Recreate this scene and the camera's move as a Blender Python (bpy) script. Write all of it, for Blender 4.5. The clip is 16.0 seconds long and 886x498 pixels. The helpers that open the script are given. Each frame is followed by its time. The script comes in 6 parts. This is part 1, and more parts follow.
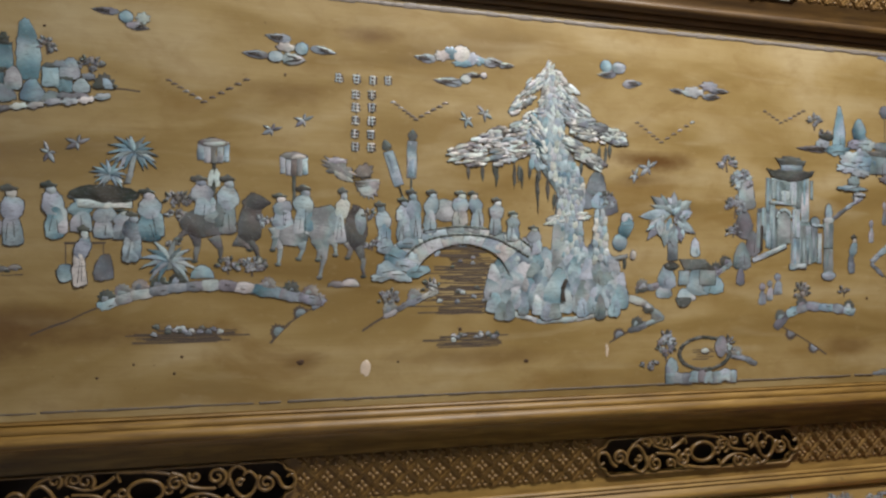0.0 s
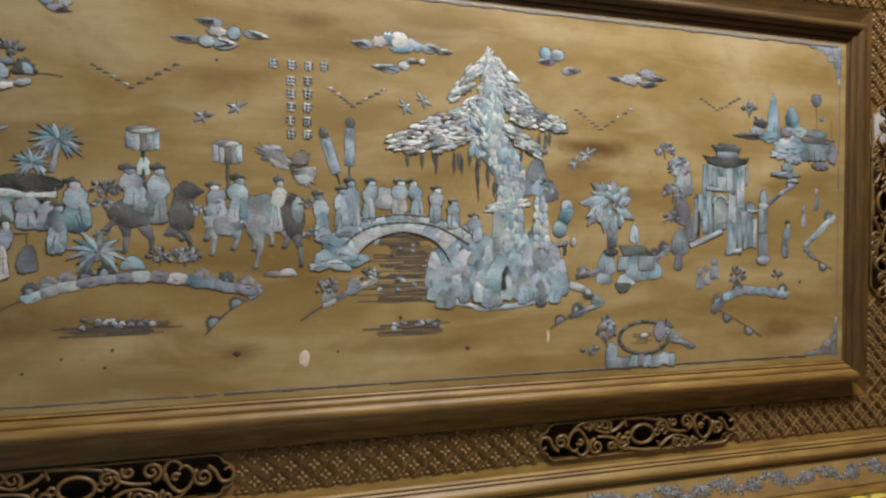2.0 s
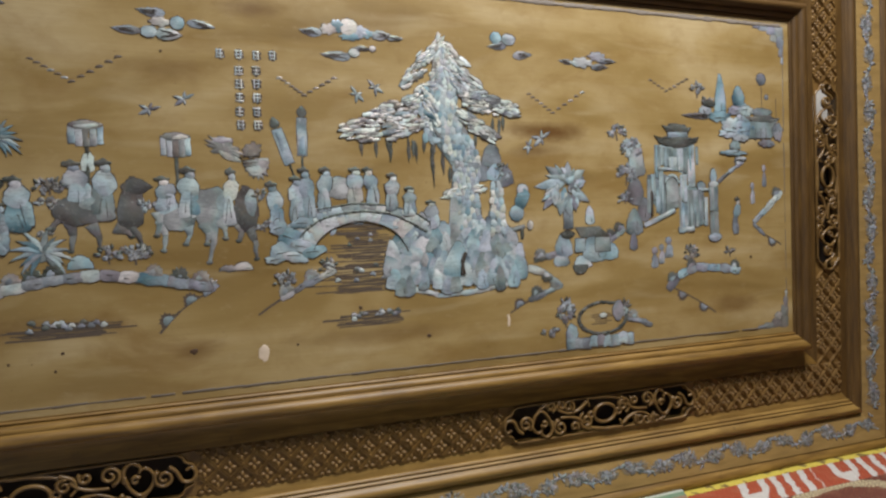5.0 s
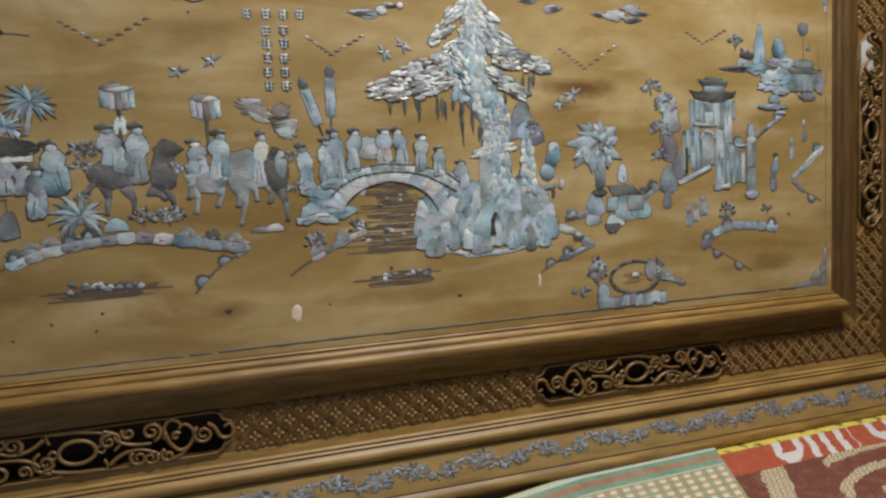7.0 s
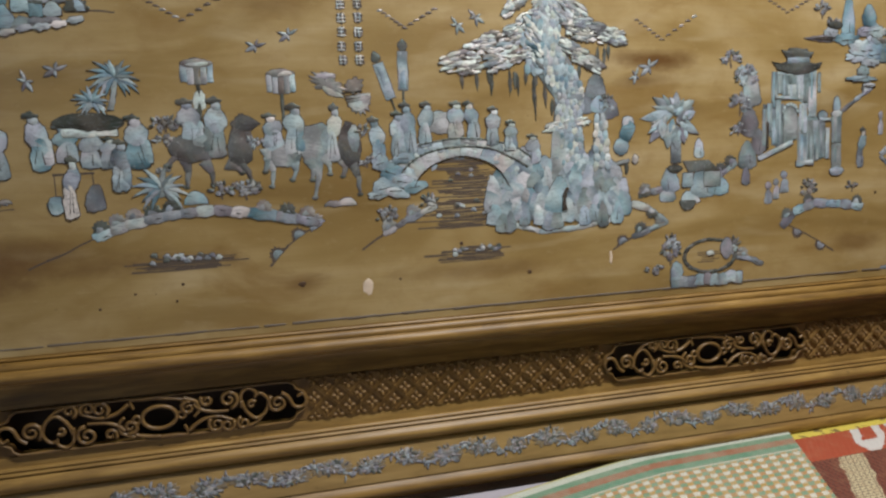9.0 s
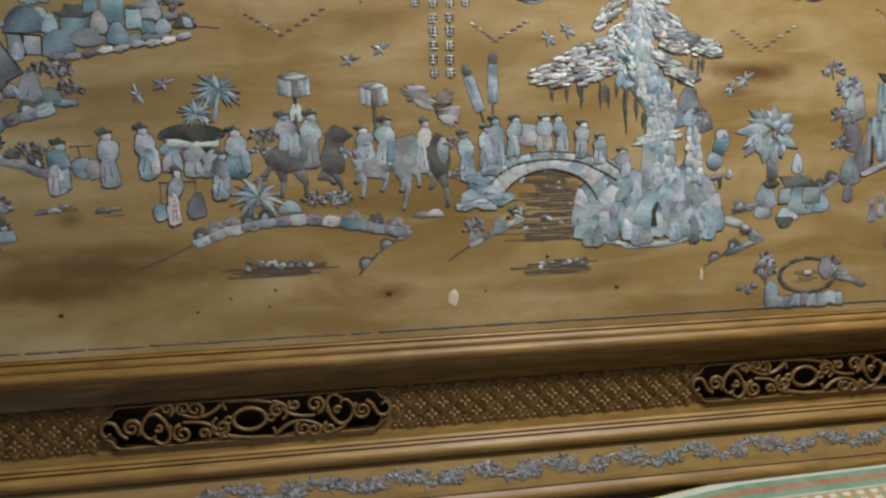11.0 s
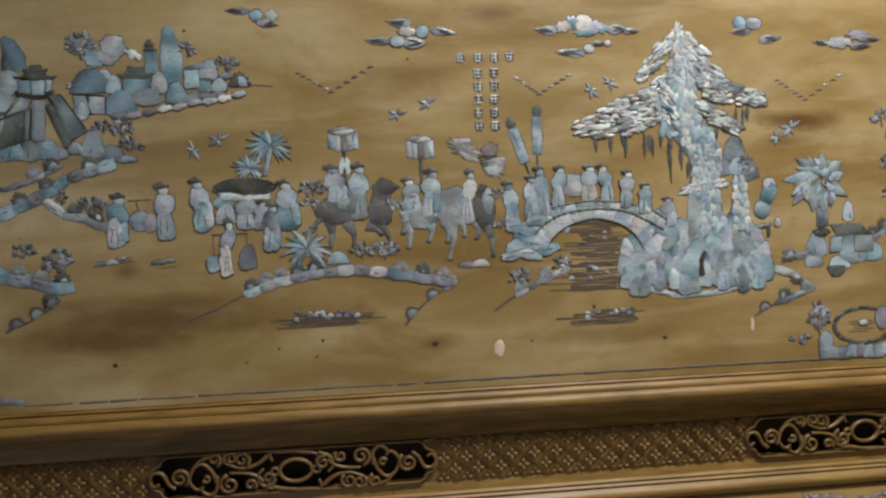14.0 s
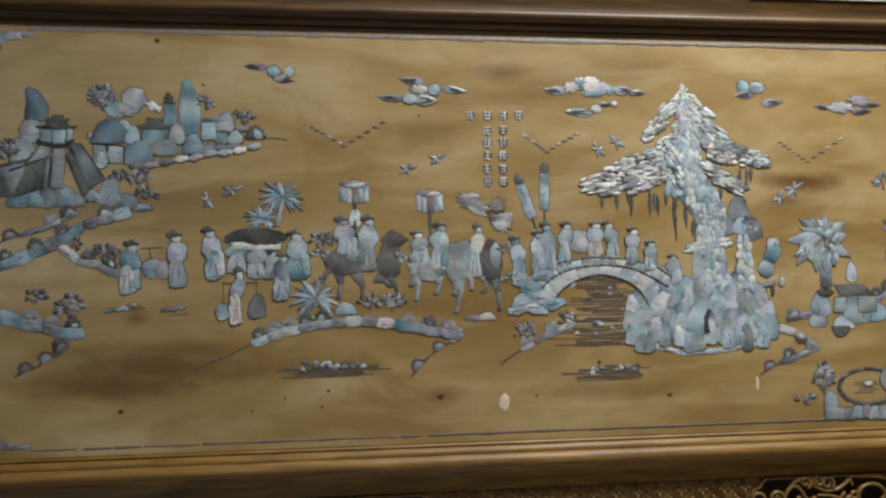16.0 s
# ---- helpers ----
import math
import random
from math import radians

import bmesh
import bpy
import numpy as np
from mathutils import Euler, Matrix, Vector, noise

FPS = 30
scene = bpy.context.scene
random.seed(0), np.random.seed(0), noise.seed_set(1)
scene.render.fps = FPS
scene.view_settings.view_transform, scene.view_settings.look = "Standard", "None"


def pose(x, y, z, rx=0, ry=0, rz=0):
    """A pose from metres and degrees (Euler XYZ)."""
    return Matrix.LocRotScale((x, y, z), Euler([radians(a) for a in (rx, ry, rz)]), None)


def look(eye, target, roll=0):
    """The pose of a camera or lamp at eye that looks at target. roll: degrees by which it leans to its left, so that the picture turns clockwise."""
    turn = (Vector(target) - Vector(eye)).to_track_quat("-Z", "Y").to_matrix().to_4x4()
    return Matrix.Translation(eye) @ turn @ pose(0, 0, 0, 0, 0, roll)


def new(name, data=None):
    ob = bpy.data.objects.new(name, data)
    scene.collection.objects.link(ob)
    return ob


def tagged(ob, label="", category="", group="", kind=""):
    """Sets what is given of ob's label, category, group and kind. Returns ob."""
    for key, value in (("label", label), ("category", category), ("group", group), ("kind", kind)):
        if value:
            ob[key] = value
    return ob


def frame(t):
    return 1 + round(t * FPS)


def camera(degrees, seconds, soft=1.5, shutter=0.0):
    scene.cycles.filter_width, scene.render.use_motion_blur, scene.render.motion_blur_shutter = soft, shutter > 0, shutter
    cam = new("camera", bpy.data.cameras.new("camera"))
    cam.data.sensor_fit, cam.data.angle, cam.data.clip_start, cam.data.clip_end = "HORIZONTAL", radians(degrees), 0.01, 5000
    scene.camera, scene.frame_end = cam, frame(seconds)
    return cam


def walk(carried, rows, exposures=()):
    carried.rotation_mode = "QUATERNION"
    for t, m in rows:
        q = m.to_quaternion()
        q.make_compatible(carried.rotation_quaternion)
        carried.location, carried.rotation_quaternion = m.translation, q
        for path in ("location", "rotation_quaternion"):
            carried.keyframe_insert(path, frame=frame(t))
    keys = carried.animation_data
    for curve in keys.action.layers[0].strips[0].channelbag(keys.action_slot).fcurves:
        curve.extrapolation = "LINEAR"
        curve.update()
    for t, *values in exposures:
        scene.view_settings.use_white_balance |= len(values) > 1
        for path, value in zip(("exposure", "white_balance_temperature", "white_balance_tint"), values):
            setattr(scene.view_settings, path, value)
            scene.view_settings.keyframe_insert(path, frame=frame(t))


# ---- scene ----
cam = camera(64.1, 16.0, soft=2.45)
PATH = [
    (0, (-0.389, -1.048, 0.9), (0.129, 0.884, 0.89), 0.7),
    (0.5, (-0.378, -1.046, 0.893), (0.147, 0.884, 0.885), 0.6),
    (1, (-0.368, -1.046, 0.886), (0.182, 0.877, 0.869), 0.3),
    (1.5, (-0.361, -1.05, 0.899), (0.228, 0.86, 0.859), 0.4),
    (2, (-0.358, -1.051, 0.899), (0.269, 0.848, 0.858), 0.2),
    (2.5, (-0.354, -1.053, 0.898), (0.294, 0.839, 0.846), -0.1),
    (3, (-0.348, -1.054, 0.897), (0.33, 0.827, 0.838), -0.3),
    (3.5, (-0.348, -1.055, 0.896), (0.352, 0.817, 0.831), -0.8),
    (5.8, (-0.358, -1.045, 0.887), (0.38, 0.812, 0.829), -2.1),
    (6, (-0.35, -1.049, 0.889), (0.365, 0.816, 0.801), -2.3),
    (6.5, (-0.351, -1.045, 0.891), (0.334, 0.829, 0.758), -2.3),
    (7, (-0.352, -1.046, 0.887), (0.293, 0.84, 0.72), -2.5),
    (7.5, (-0.355, -1.041, 0.889), (0.255, 0.852, 0.674), -2.3),
    (8, (-0.359, -1.04, 0.884), (0.21, 0.864, 0.658), -2.7),
    (8.5, (-0.367, -1.036, 0.888), (0.166, 0.878, 0.66), -2.5),
    (9, (-0.375, -1.034, 0.885), (0.121, 0.891, 0.66), -2.3),
    (9.5, (-0.38, -1.032, 0.891), (0.075, 0.903, 0.667), -1.6),
    (12, (-0.413, -1.03, 0.884), (-0.177, 0.951, 0.735), -2.3),
    (12.5, (-0.416, -1.031, 0.884), (-0.196, 0.953, 0.756), -2.3),
    (13, (-0.416, -1.031, 0.883), (-0.206, 0.956, 0.788), -2.1),
    (13.5, (-0.416, -1.035, 0.889), (-0.198, 0.952, 0.819), -2.0),
    (14, (-0.417, -1.033, 0.887), (-0.201, 0.955, 0.846), -2.0),
    (14.5, (-0.421, -1.035, 0.891), (-0.238, 0.956, 0.891), -1.5),
    (15, (-0.423, -1.037, 0.892), (-0.244, 0.955, 0.914), -1.4),
    (15.5, (-0.424, -1.044, 0.897), (-0.224, 0.946, 0.94), -1.1),
    (16, (-0.425, -1.045, 0.901), (-0.214, 0.942, 0.983), -0.8),
]
walk(cam, [(t, look(eye, aim, roll)) for t, eye, aim, roll in PATH], [(0.0, 0.0), (16.0, 0.0)])

# ---------------------------------------------------------------- world and light
world = bpy.data.worlds.new("room_air")
scene.world = world
world.use_nodes = True
world.node_tree.nodes["Background"].inputs[0].default_value = (1.0, 0.93, 0.82, 1)
world.node_tree.nodes["Background"].inputs[1].default_value = 0.008


def area_lamp(name, eye, aim, sx, sy, watts, colour, spread=180):
    data = bpy.data.lights.new(name, "AREA")
    data.shape, data.size, data.size_y = "RECTANGLE", sx, sy
    data.energy, data.color = watts, colour
    data.spread = math.radians(spread)
    ob = new(name, data)
    ob.matrix_world = look(eye, aim)
    return ob


# tube lamp under the ceiling, and an unseen cool fill added behind the viewer
area_lamp("ceiling_tube_light", (0.42, -0.78, 2.50), (0.30, -0.25, 0.6), 0.8, 0.16, 46, (0.985, 0.968, 0.965), 150)
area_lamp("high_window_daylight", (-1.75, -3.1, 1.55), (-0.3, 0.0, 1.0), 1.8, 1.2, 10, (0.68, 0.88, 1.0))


# ---------------------------------------------------------------- materials
class Mat:
    """A node material under construction."""

    def __init__(self, name):
        self.m = bpy.data.materials.new(name)
        self.m.use_nodes = True
        self.t = self.m.node_tree
        self.b = self.t.nodes["Principled BSDF"]
        self.co = self.n("ShaderNodeTexCoord")

    def n(self, kind, **sets):
        node = self.t.nodes.new(kind)
        for k, v in sets.items():
            setattr(node, k, v)
        return node

    def to(self, a, b):
        self.t.links.new(a, b)

    def put(self, socket, v):
        if hasattr(v, "links") or hasattr(v, "is_output"):
            self.to(v, socket)
        else:
            socket.default_value = v

    def place(self, scale=(1, 1, 1), turn=(0, 0, 0), source="Object"):
        mp = self.n("ShaderNodeMapping")
        mp.inputs["Scale"].default_value = scale
        mp.inputs["Rotation"].default_value = turn
        self.to(self.co.outputs[source], mp.inputs[0])
        return mp.outputs[0]

    def noise(self, vec, scale, detail=4.0, rough=0.55, dist=0.0):
        nd = self.n("ShaderNodeTexNoise")
        self.to(vec, nd.inputs["Vector"])
        nd.inputs["Scale"].default_value, nd.inputs["Detail"].default_value = scale, detail
        nd.inputs["Roughness"].default_value, nd.inputs["Distortion"].default_value = rough, dist
        return nd.outputs["Fac"]

    def ramp(self, fac, stops, mode="LINEAR"):
        r = self.n("ShaderNodeValToRGB")
        r.color_ramp.interpolation = mode
        el = r.color_ramp.elements
        while len(el) < len(stops):
            el.new(0.5)
        for e, (p, c) in zip(el, stops):
            e.position = p
            e.color = (*c, 1) if len(c) == 3 else c
        self.to(fac, r.inputs[0])
        return r.outputs[0]

    def step(self, fac, lo, hi):
        r = self.n("ShaderNodeMapRange")
        r.inputs[1].default_value, r.inputs[2].default_value = lo, hi
        self.to(fac, r.inputs[0])
        return r.outputs[0]

    def math(self, op, a, b=0.0, c=0.0):
        nd = self.n("ShaderNodeMath", operation=op)
        for s, v in zip(nd.inputs, (a, b, c)):
            self.put(s, v)
        return nd.outputs[0]

    def mix(self, fac, a, b, blend="MIX"):
        nd = self.n("ShaderNodeMix", data_type="RGBA", blend_type=blend)
        self.put(nd.inputs[0], fac)
        self.put(nd.inputs[6], (*a, 1) if isinstance(a, tuple) else a)
        self.put(nd.inputs[7], (*b, 1) if isinstance(b, tuple) else b)
        return nd.outputs[2]

    def bump(self, height, strength, dist=0.001):
        bp = self.n("ShaderNodeBump")
        bp.inputs["Strength"].default_value, bp.inputs["Distance"].default_value = strength, dist
        self.to(height, bp.inputs["Height"])
        self.to(bp.outputs[0], self.b.inputs["Normal"])

    def out(self, colour=None, rough=None, metal=0.0, coat=0.0, coat_rough=0.1, spec=0.5):
        if colour is not None:
            self.put(self.b.inputs["Base Color"], (*colour, 1) if isinstance(colour, tuple) else colour)
        if rough is not None:
            self.put(self.b.inputs["Roughness"], rough)
        self.b.inputs["Metallic"].default_value = metal
        self.b.inputs["Coat Weight"].default_value = coat
        self.b.inputs["Coat Roughness"].default_value = coat_rough
        self.b.inputs["Specular IOR Level"].default_value = spec
        return self.m


def xyz(m, vec):
    s = m.n("ShaderNodeSeparateXYZ")
    m.to(vec, s.inputs[0])
    return s.outputs


def lacquer_board():
    """Amber lacquered board with cloudy horizontal figure, stains and specks."""
    m = Mat("amber_lacquered_board")
    base = m.place()
    cloud = m.noise(m.place((0.9, 1, 3.4)), 2.9, 3, 0.5, 0.8)
    col = m.ramp(cloud, [(0.28, (0.196, 0.124, 0.037)), (0.44, (0.273, 0.185, 0.064)),
                         (0.56, (0.350, 0.253, 0.108)), (0.70, (0.420, 0.325, 0.172))])
    grain = m.noise(m.place((1.5, 1, 50)), 6, 5, 0.6, 0.3)
    col = m.mix(m.math("MULTIPLY", m.step(grain, 0.42, 0.78), 0.26), col, (0.22, 0.135, 0.040))
    blot = m.noise(m.place((1.7, 1, 3.2)), 4.0, 4, 0.55, 0.8)
    col = m.mix(m.math("MULTIPLY", m.step(blot, 0.55, 0.72), 0.52), col, (0.185, 0.100, 0.022))
    pale = m.noise(m.place((1.0, 1, 5.0)), 4.4, 3, 0.5, 0.6)
    col = m.mix(m.math("MULTIPLY", m.step(pale, 0.54, 0.72), 0.50), col, (0.42, 0.335, 0.185))
    mottle = m.noise(m.place((1.2, 1, 1.8)), 17, 5, 0.65, 0.5)
    col = m.mix(m.math("MULTIPLY", m.step(mottle, 0.45, 0.75), 0.42), col, (0.205, 0.120, 0.032))
    scuff = m.noise(m.place((1, 1, 2.4)), 38, 4, 0.7)
    col = m.mix(m.math("MULTIPLY", m.step(scuff, 0.58, 0.75), 0.25), col, (0.46, 0.37, 0.21))
    # separate brown smears, each with its own middle, reach and strength
    ragged = m.noise(m.place((2, 1, 4)), 6, 5, 0.6)
    px, py, pz = xyz(m, base)
    for cx, cz, rx, rz, k in SMEARS:
        dx = m.math("DIVIDE", m.math("SUBTRACT", px, cx), rx)
        dz = m.math("DIVIDE", m.math("SUBTRACT", pz, cz), rz)
        far = m.math("SQRT", m.math("ADD", m.math("MULTIPLY", dx, dx), m.math("MULTIPLY", dz, dz)))
        far = m.math("ADD", far, m.math("MULTIPLY", m.math("SUBTRACT", ragged, 0.5), 1.7))
        col = m.mix(m.math("MULTIPLY", m.step(far, 1.05, 0.25), k), col, (0.120, 0.058, 0.014))
    speck = m.noise(base, 95, 2, 0.5)
    col = m.mix(m.math("MULTIPLY", m.step(speck, 0.735, 0.79), 0.6), col, (0.09, 0.045, 0.015))
    dust = m.noise(base, 14, 5, 0.7)
    rough = m.step(dust, 0.2, 0.9)
    rough = m.math("MULTIPLY_ADD", rough, 0.18, 0.36)
    m.bump(m.noise(m.place((1, 1, 6)), 26, 4, 0.6), 0.10, 0.002)
    return m.out(col, rough, coat=0.30, coat_rough=0.24, spec=0.50)


def carved_wood(name, dark, mid, light, stretch, rough=0.42):
    """Worn oiled hardwood; stretch sets the way the grain runs."""
    m = Mat(name)
    grain = m.noise(m.place(stretch), 9, 6, 0.62, 0.5)
    wear = m.noise(m.place(), 5.5, 5, 0.6, 0.4)
    col = m.ramp(grain, [(0.15, dark), (0.52, mid), (0.92, light)])
    col = m.mix(m.math("MULTIPLY", m.step(wear, 0.52, 0.74), 0.40), col, dark)
    nick = m.noise(m.place(), 60, 3, 0.6)
    col = m.mix(m.math("MULTIPLY", m.step(nick, 0.68, 0.78), 0.5), col, tuple(c * 0.4 for c in dark))
    fine = m.noise(m.place(stretch), 34, 4, 0.6)
    m.bump(fine, 0.12, 0.0010)
    return m.out(col, m.math("MULTIPLY_ADD", wear, 0.25, rough - 0.06), coat=0.05, coat_rough=0.35, spec=0.38)


def shell(name, stops, rough=0.28, film=420.0, etch=0.46):
    """Mother-of-pearl: each piece takes its own hue, with soft painted sheen bands, etched strokes and grime."""
    m = Mat(name)
    rnd = m.n("ShaderNodeObjectInfo").outputs["Random"]
    world = m.n("ShaderNodeNewGeometry").outputs["Position"]
    shift = m.n("ShaderNodeCombineXYZ")
    for s in shift.inputs:
        m.to(m.math("MULTIPLY", rnd, 7.0), s)
    vec = m.n("ShaderNodeVectorMath", operation="ADD")
    m.to(world, vec.inputs[0])
    m.to(shift.outputs[0], vec.inputs[1])
    here = vec.outputs[0]
    band = m.noise(here, 24, 1.0, 0.4, 0.3)
    # soft sheen painted into the colour, across each piece in a direction of its own
    lx, ly, lz = xyz(m, m.co.outputs["Object"])
    way = m.math("MULTIPLY", rnd, 40.0)
    across = m.math("ADD", m.math("MULTIPLY", lx, m.math("SINE", way)), m.math("MULTIPLY", lz, m.math("COSINE", way)))
    sheen_tone = m.math("MULTIPLY_ADD", m.math("SINE", m.math("ADD", m.math("MULTIPLY", across, 120.0), m.math("MULTIPLY", band, 2.2))), 0.5, 0.5)
    hue = m.math("ADD", m.math("MULTIPLY_ADD", rnd, 0.38, -0.05), m.math("MULTIPLY", m.step(band, 0.27, 0.73), 0.26))
    hue = m.math("ADD", hue, m.math("MULTIPLY", sheen_tone, 0.34))
    col = m.ramp(hue, stops)
    tint = m.noise(here, 22, 1.0, 0.4, 0.3)
    col = m.mix(0.60, col, m.ramp(tint, [(0.34, (0.80, 0.82, 1.0)), (0.46, (0.66, 0.93, 1.0)), (0.54, (0.84, 0.98, 0.96)), (0.66, (1.0, 0.90, 0.95))]), "MULTIPLY")
    stretch = m.n("ShaderNodeMapping")
    stretch.inputs["Scale"].default_value = (1, 1, 5)
    stretch.inputs["Rotation"].default_value = (0, 0.9, 0)
    m.to(here, stretch.inputs[0])
    lines = m.noise(stretch.outputs[0], 110, 2, 0.5, 0.4)
    col = m.mix(m.math("MULTIPLY", m.step(lines, 0.54, 0.66), etch), col, (0.12, 0.13, 0.14))
    fine = m.noise(here, 260, 3, 0.65, 0.6)
    col = m.mix(m.math("MULTIPLY", m.step(fine, 0.46, 0.30), 0.22), col, (0.08, 0.10, 0.12))
    col = m.mix(m.math("MULTIPLY", m.step(fine, 0.60, 0.78), 0.30), col, (0.82, 0.86, 0.84))
    grime = m.noise(world, 130, 4, 0.65)
    col = m.mix(m.math("MULTIPLY", m.step(grime, 0.57, 0.70), 0.28), col, (0.14, 0.105, 0.062))
    chip = m.noise(world, 42, 3, 0.6, 0.4)
    col = m.mix(m.math("MULTIPLY", m.step(chip, 0.62, 0.72), 0.18), col, (0.24, 0.18, 0.10))
    m.b.inputs["Thin Film Thickness"].default_value = film
    m.b.inputs["Thin Film IOR"].default_value = 1.55
    m.bump(m.math("ADD", m.noise(here, 48, 1.5, 0.4, 0.3), m.math("MULTIPLY", fine, 0.08)), 1.0, 0.0024)
    return m.out(col, m.math("MULTIPLY_ADD", grime, 0.25, rough - 0.08), coat=0.10, coat_rough=0.15, spec=0.7)


def plain(name, colour, rough, vary=0.35, scale=40.0):
    m = Mat(name)
    f = m.noise(m.place(), scale, 4, 0.6)
    col = m.mix(f, tuple(c * (1 - vary) for c in colour), tuple(min(1.0, c * (1 + vary)) for c in colour))
    m.bump(f, 0.2, 0.001)
    return m.out(col, rough)


# brown smears on the board: x, z, reach along, reach up, strength
SMEARS = ((0.254, 1.046, 0.085, 0.020, 1.00), (0.227, 1.013, 0.05, 0.014, 0.65), (-0.723, 0.780, 0.17, 0.036, 0.85), (-0.784, 0.750, 0.14, 0.020, 0.78), (-0.750, 0.851, 0.03, 0.014, 0.78),
          (-0.223, 1.210, 0.05, 0.018, 0.72), (-0.349, 1.118, 0.07, 0.02, 0.45), (-0.321, 0.728, 0.05, 0.016, 0.52), (0.647, 0.728, 0.06, 0.022, 0.59), (0.303, 0.961, 0.05, 0.02, 0.39),
          (-0.045, 0.728, 0.16, 0.018, 0.45), (-0.501, 0.774, 0.10, 0.02, 0.39))
BOARD = lacquer_board()
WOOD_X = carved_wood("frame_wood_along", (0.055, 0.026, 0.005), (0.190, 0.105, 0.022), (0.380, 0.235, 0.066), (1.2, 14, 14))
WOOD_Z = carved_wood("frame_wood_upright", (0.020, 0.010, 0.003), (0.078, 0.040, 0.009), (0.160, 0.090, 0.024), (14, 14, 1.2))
# copy of the frame wood with shade painted in, for the top inner moulding
SHADED_X = carved_wood("shaded_top_wood", (0.020, 0.010, 0.003), (0.070, 0.036, 0.009), (0.150, 0.085, 0.023), (1.2, 14, 14))
CARVED = carved_wood("carved_band_wood", (0.050, 0.024, 0.006), (0.155, 0.083, 0.020), (0.290, 0.172, 0.050), (4, 4, 4), 0.5)
FRET = carved_wood("fretwork_wood", (0.062, 0.031, 0.009), (0.138, 0.077, 0.022), (0.235, 0.142, 0.044), (5, 5, 5), 0.34)
FRIEZE = carved_wood("frieze_wood", (0.150, 0.092, 0.030), (0.255, 0.164, 0.056), (0.360, 0.245, 0.095), (1.5, 9, 9), 0.4)
WORN_X = carved_wood("worn_frame_wood", (0.090, 0.046, 0.010), (0.235, 0.138, 0.035), (0.400, 0.258, 0.080), (1.2, 14, 14))
TAUPE = shell("brown_grey_shell", [(0.08, (0.075, 0.062, 0.050)), (0.3, (0.130, 0.112, 0.094)), (0.5, (0.190, 0.170, 0.148)), (0.68, (0.260, 0.240, 0.215)), (0.92, (0.42, 0.40, 0.37))], rough=0.34)
GLOOM = shell("smoky_grey_shell", [(0.08, (0.045, 0.042, 0.037)), (0.3, (0.080, 0.075, 0.066)), (0.5, (0.120, 0.114, 0.103)), (0.68, (0.165, 0.158, 0.146)), (0.92, (0.28, 0.275, 0.26))], rough=0.34)
PEARL = shell("pale_pearl", [(0.08, (0.085, 0.112, 0.128)), (0.3, (0.200, 0.245, 0.266)), (0.5, (0.320, 0.364, 0.382)), (0.68, (0.440, 0.470, 0.484)), (0.92, (0.600, 0.630, 0.625))])
AQUA = shell("aqua_pearl", [(0.08, (0.045, 0.084, 0.104)), (0.3, (0.130, 0.205, 0.235)), (0.5, (0.240, 0.325, 0.356)), (0.68, (0.370, 0.445, 0.470)), (0.92, (0.560, 0.625, 0.635))], film=500)
BRIGHT = shell("bright_pearl", [(0.08, (0.150, 0.150, 0.138)), (0.3, (0.350, 0.350, 0.312)), (0.5, (0.530, 0.525, 0.455)), (0.68, (0.640, 0.642, 0.585)), (0.92, (0.828, 0.828, 0.773))], rough=0.29)
ROSE = shell("rose_pearl", [(0.08, (0.180, 0.166, 0.156)), (0.3, (0.324, 0.304, 0.285)), (0.5, (0.450, 0.432, 0.396)), (0.68, (0.522, 0.524, 0.497)), (0.92, (0.684, 0.681, 0.635))])
LILAC = shell("lilac_grey_shell", [(0.08, (0.066, 0.060, 0.064)), (0.3, (0.125, 0.117, 0.128)), (0.5, (0.190, 0.182, 0.202)), (0.68, (0.270, 0.264, 0.290)), (0.92, (0.454, 0.449, 0.485))], rough=0.34, film=380)
DUSK = shell("dark_shell", [(0.08, (0.022, 0.018, 0.014)), (0.3, (0.042, 0.035, 0.028)), (0.5, (0.070, 0.061, 0.050)), (0.68, (0.105, 0.095, 0.082)), (0.92, (0.19, 0.18, 0.165))], rough=0.36, film=350)
SAGE = shell("sage_grey_shell", [(0.08, (0.075, 0.09, 0.09)), (0.3, (0.145, 0.17, 0.165)), (0.5, (0.22, 0.25, 0.245)), (0.68, (0.31, 0.34, 0.335)), (0.92, (0.52, 0.56, 0.55))], rough=0.32)
TEAL = shell("dark_teal_shell", [(0.08, (0.026, 0.052, 0.066)), (0.3, (0.066, 0.122, 0.146)), (0.5, (0.125, 0.205, 0.236)), (0.68, (0.215, 0.305, 0.340)), (0.92, (0.40, 0.52, 0.54))])
INK = plain("engraved_black_line", (0.040, 0.030, 0.022), 0.6)
STROKE = plain("engraved_brown_line", (0.085, 0.062, 0.044), 0.6)
PALE = plain("pale_glue_mark", (0.56, 0.45, 0.34), 0.6)
SPOT = plain("burnt_speck", (0.06, 0.03, 0.012), 0.6)

# ---------------------------------------------------------------- mesh helpers


def part(name, bm, material, parent=None, label=""):
    """Links a bmesh as one mesh object, under a thing or a part."""
    bmesh.ops.recalc_face_normals(bm, faces=bm.faces)
    me = bpy.data.meshes.new(name)
    bm.to_mesh(me)
    bm.free()
    me.materials.append(material)
    ob = new(name, me)
    if parent is not None:
        ob.parent = parent
    if label:
        tagged(ob, label)
    return ob


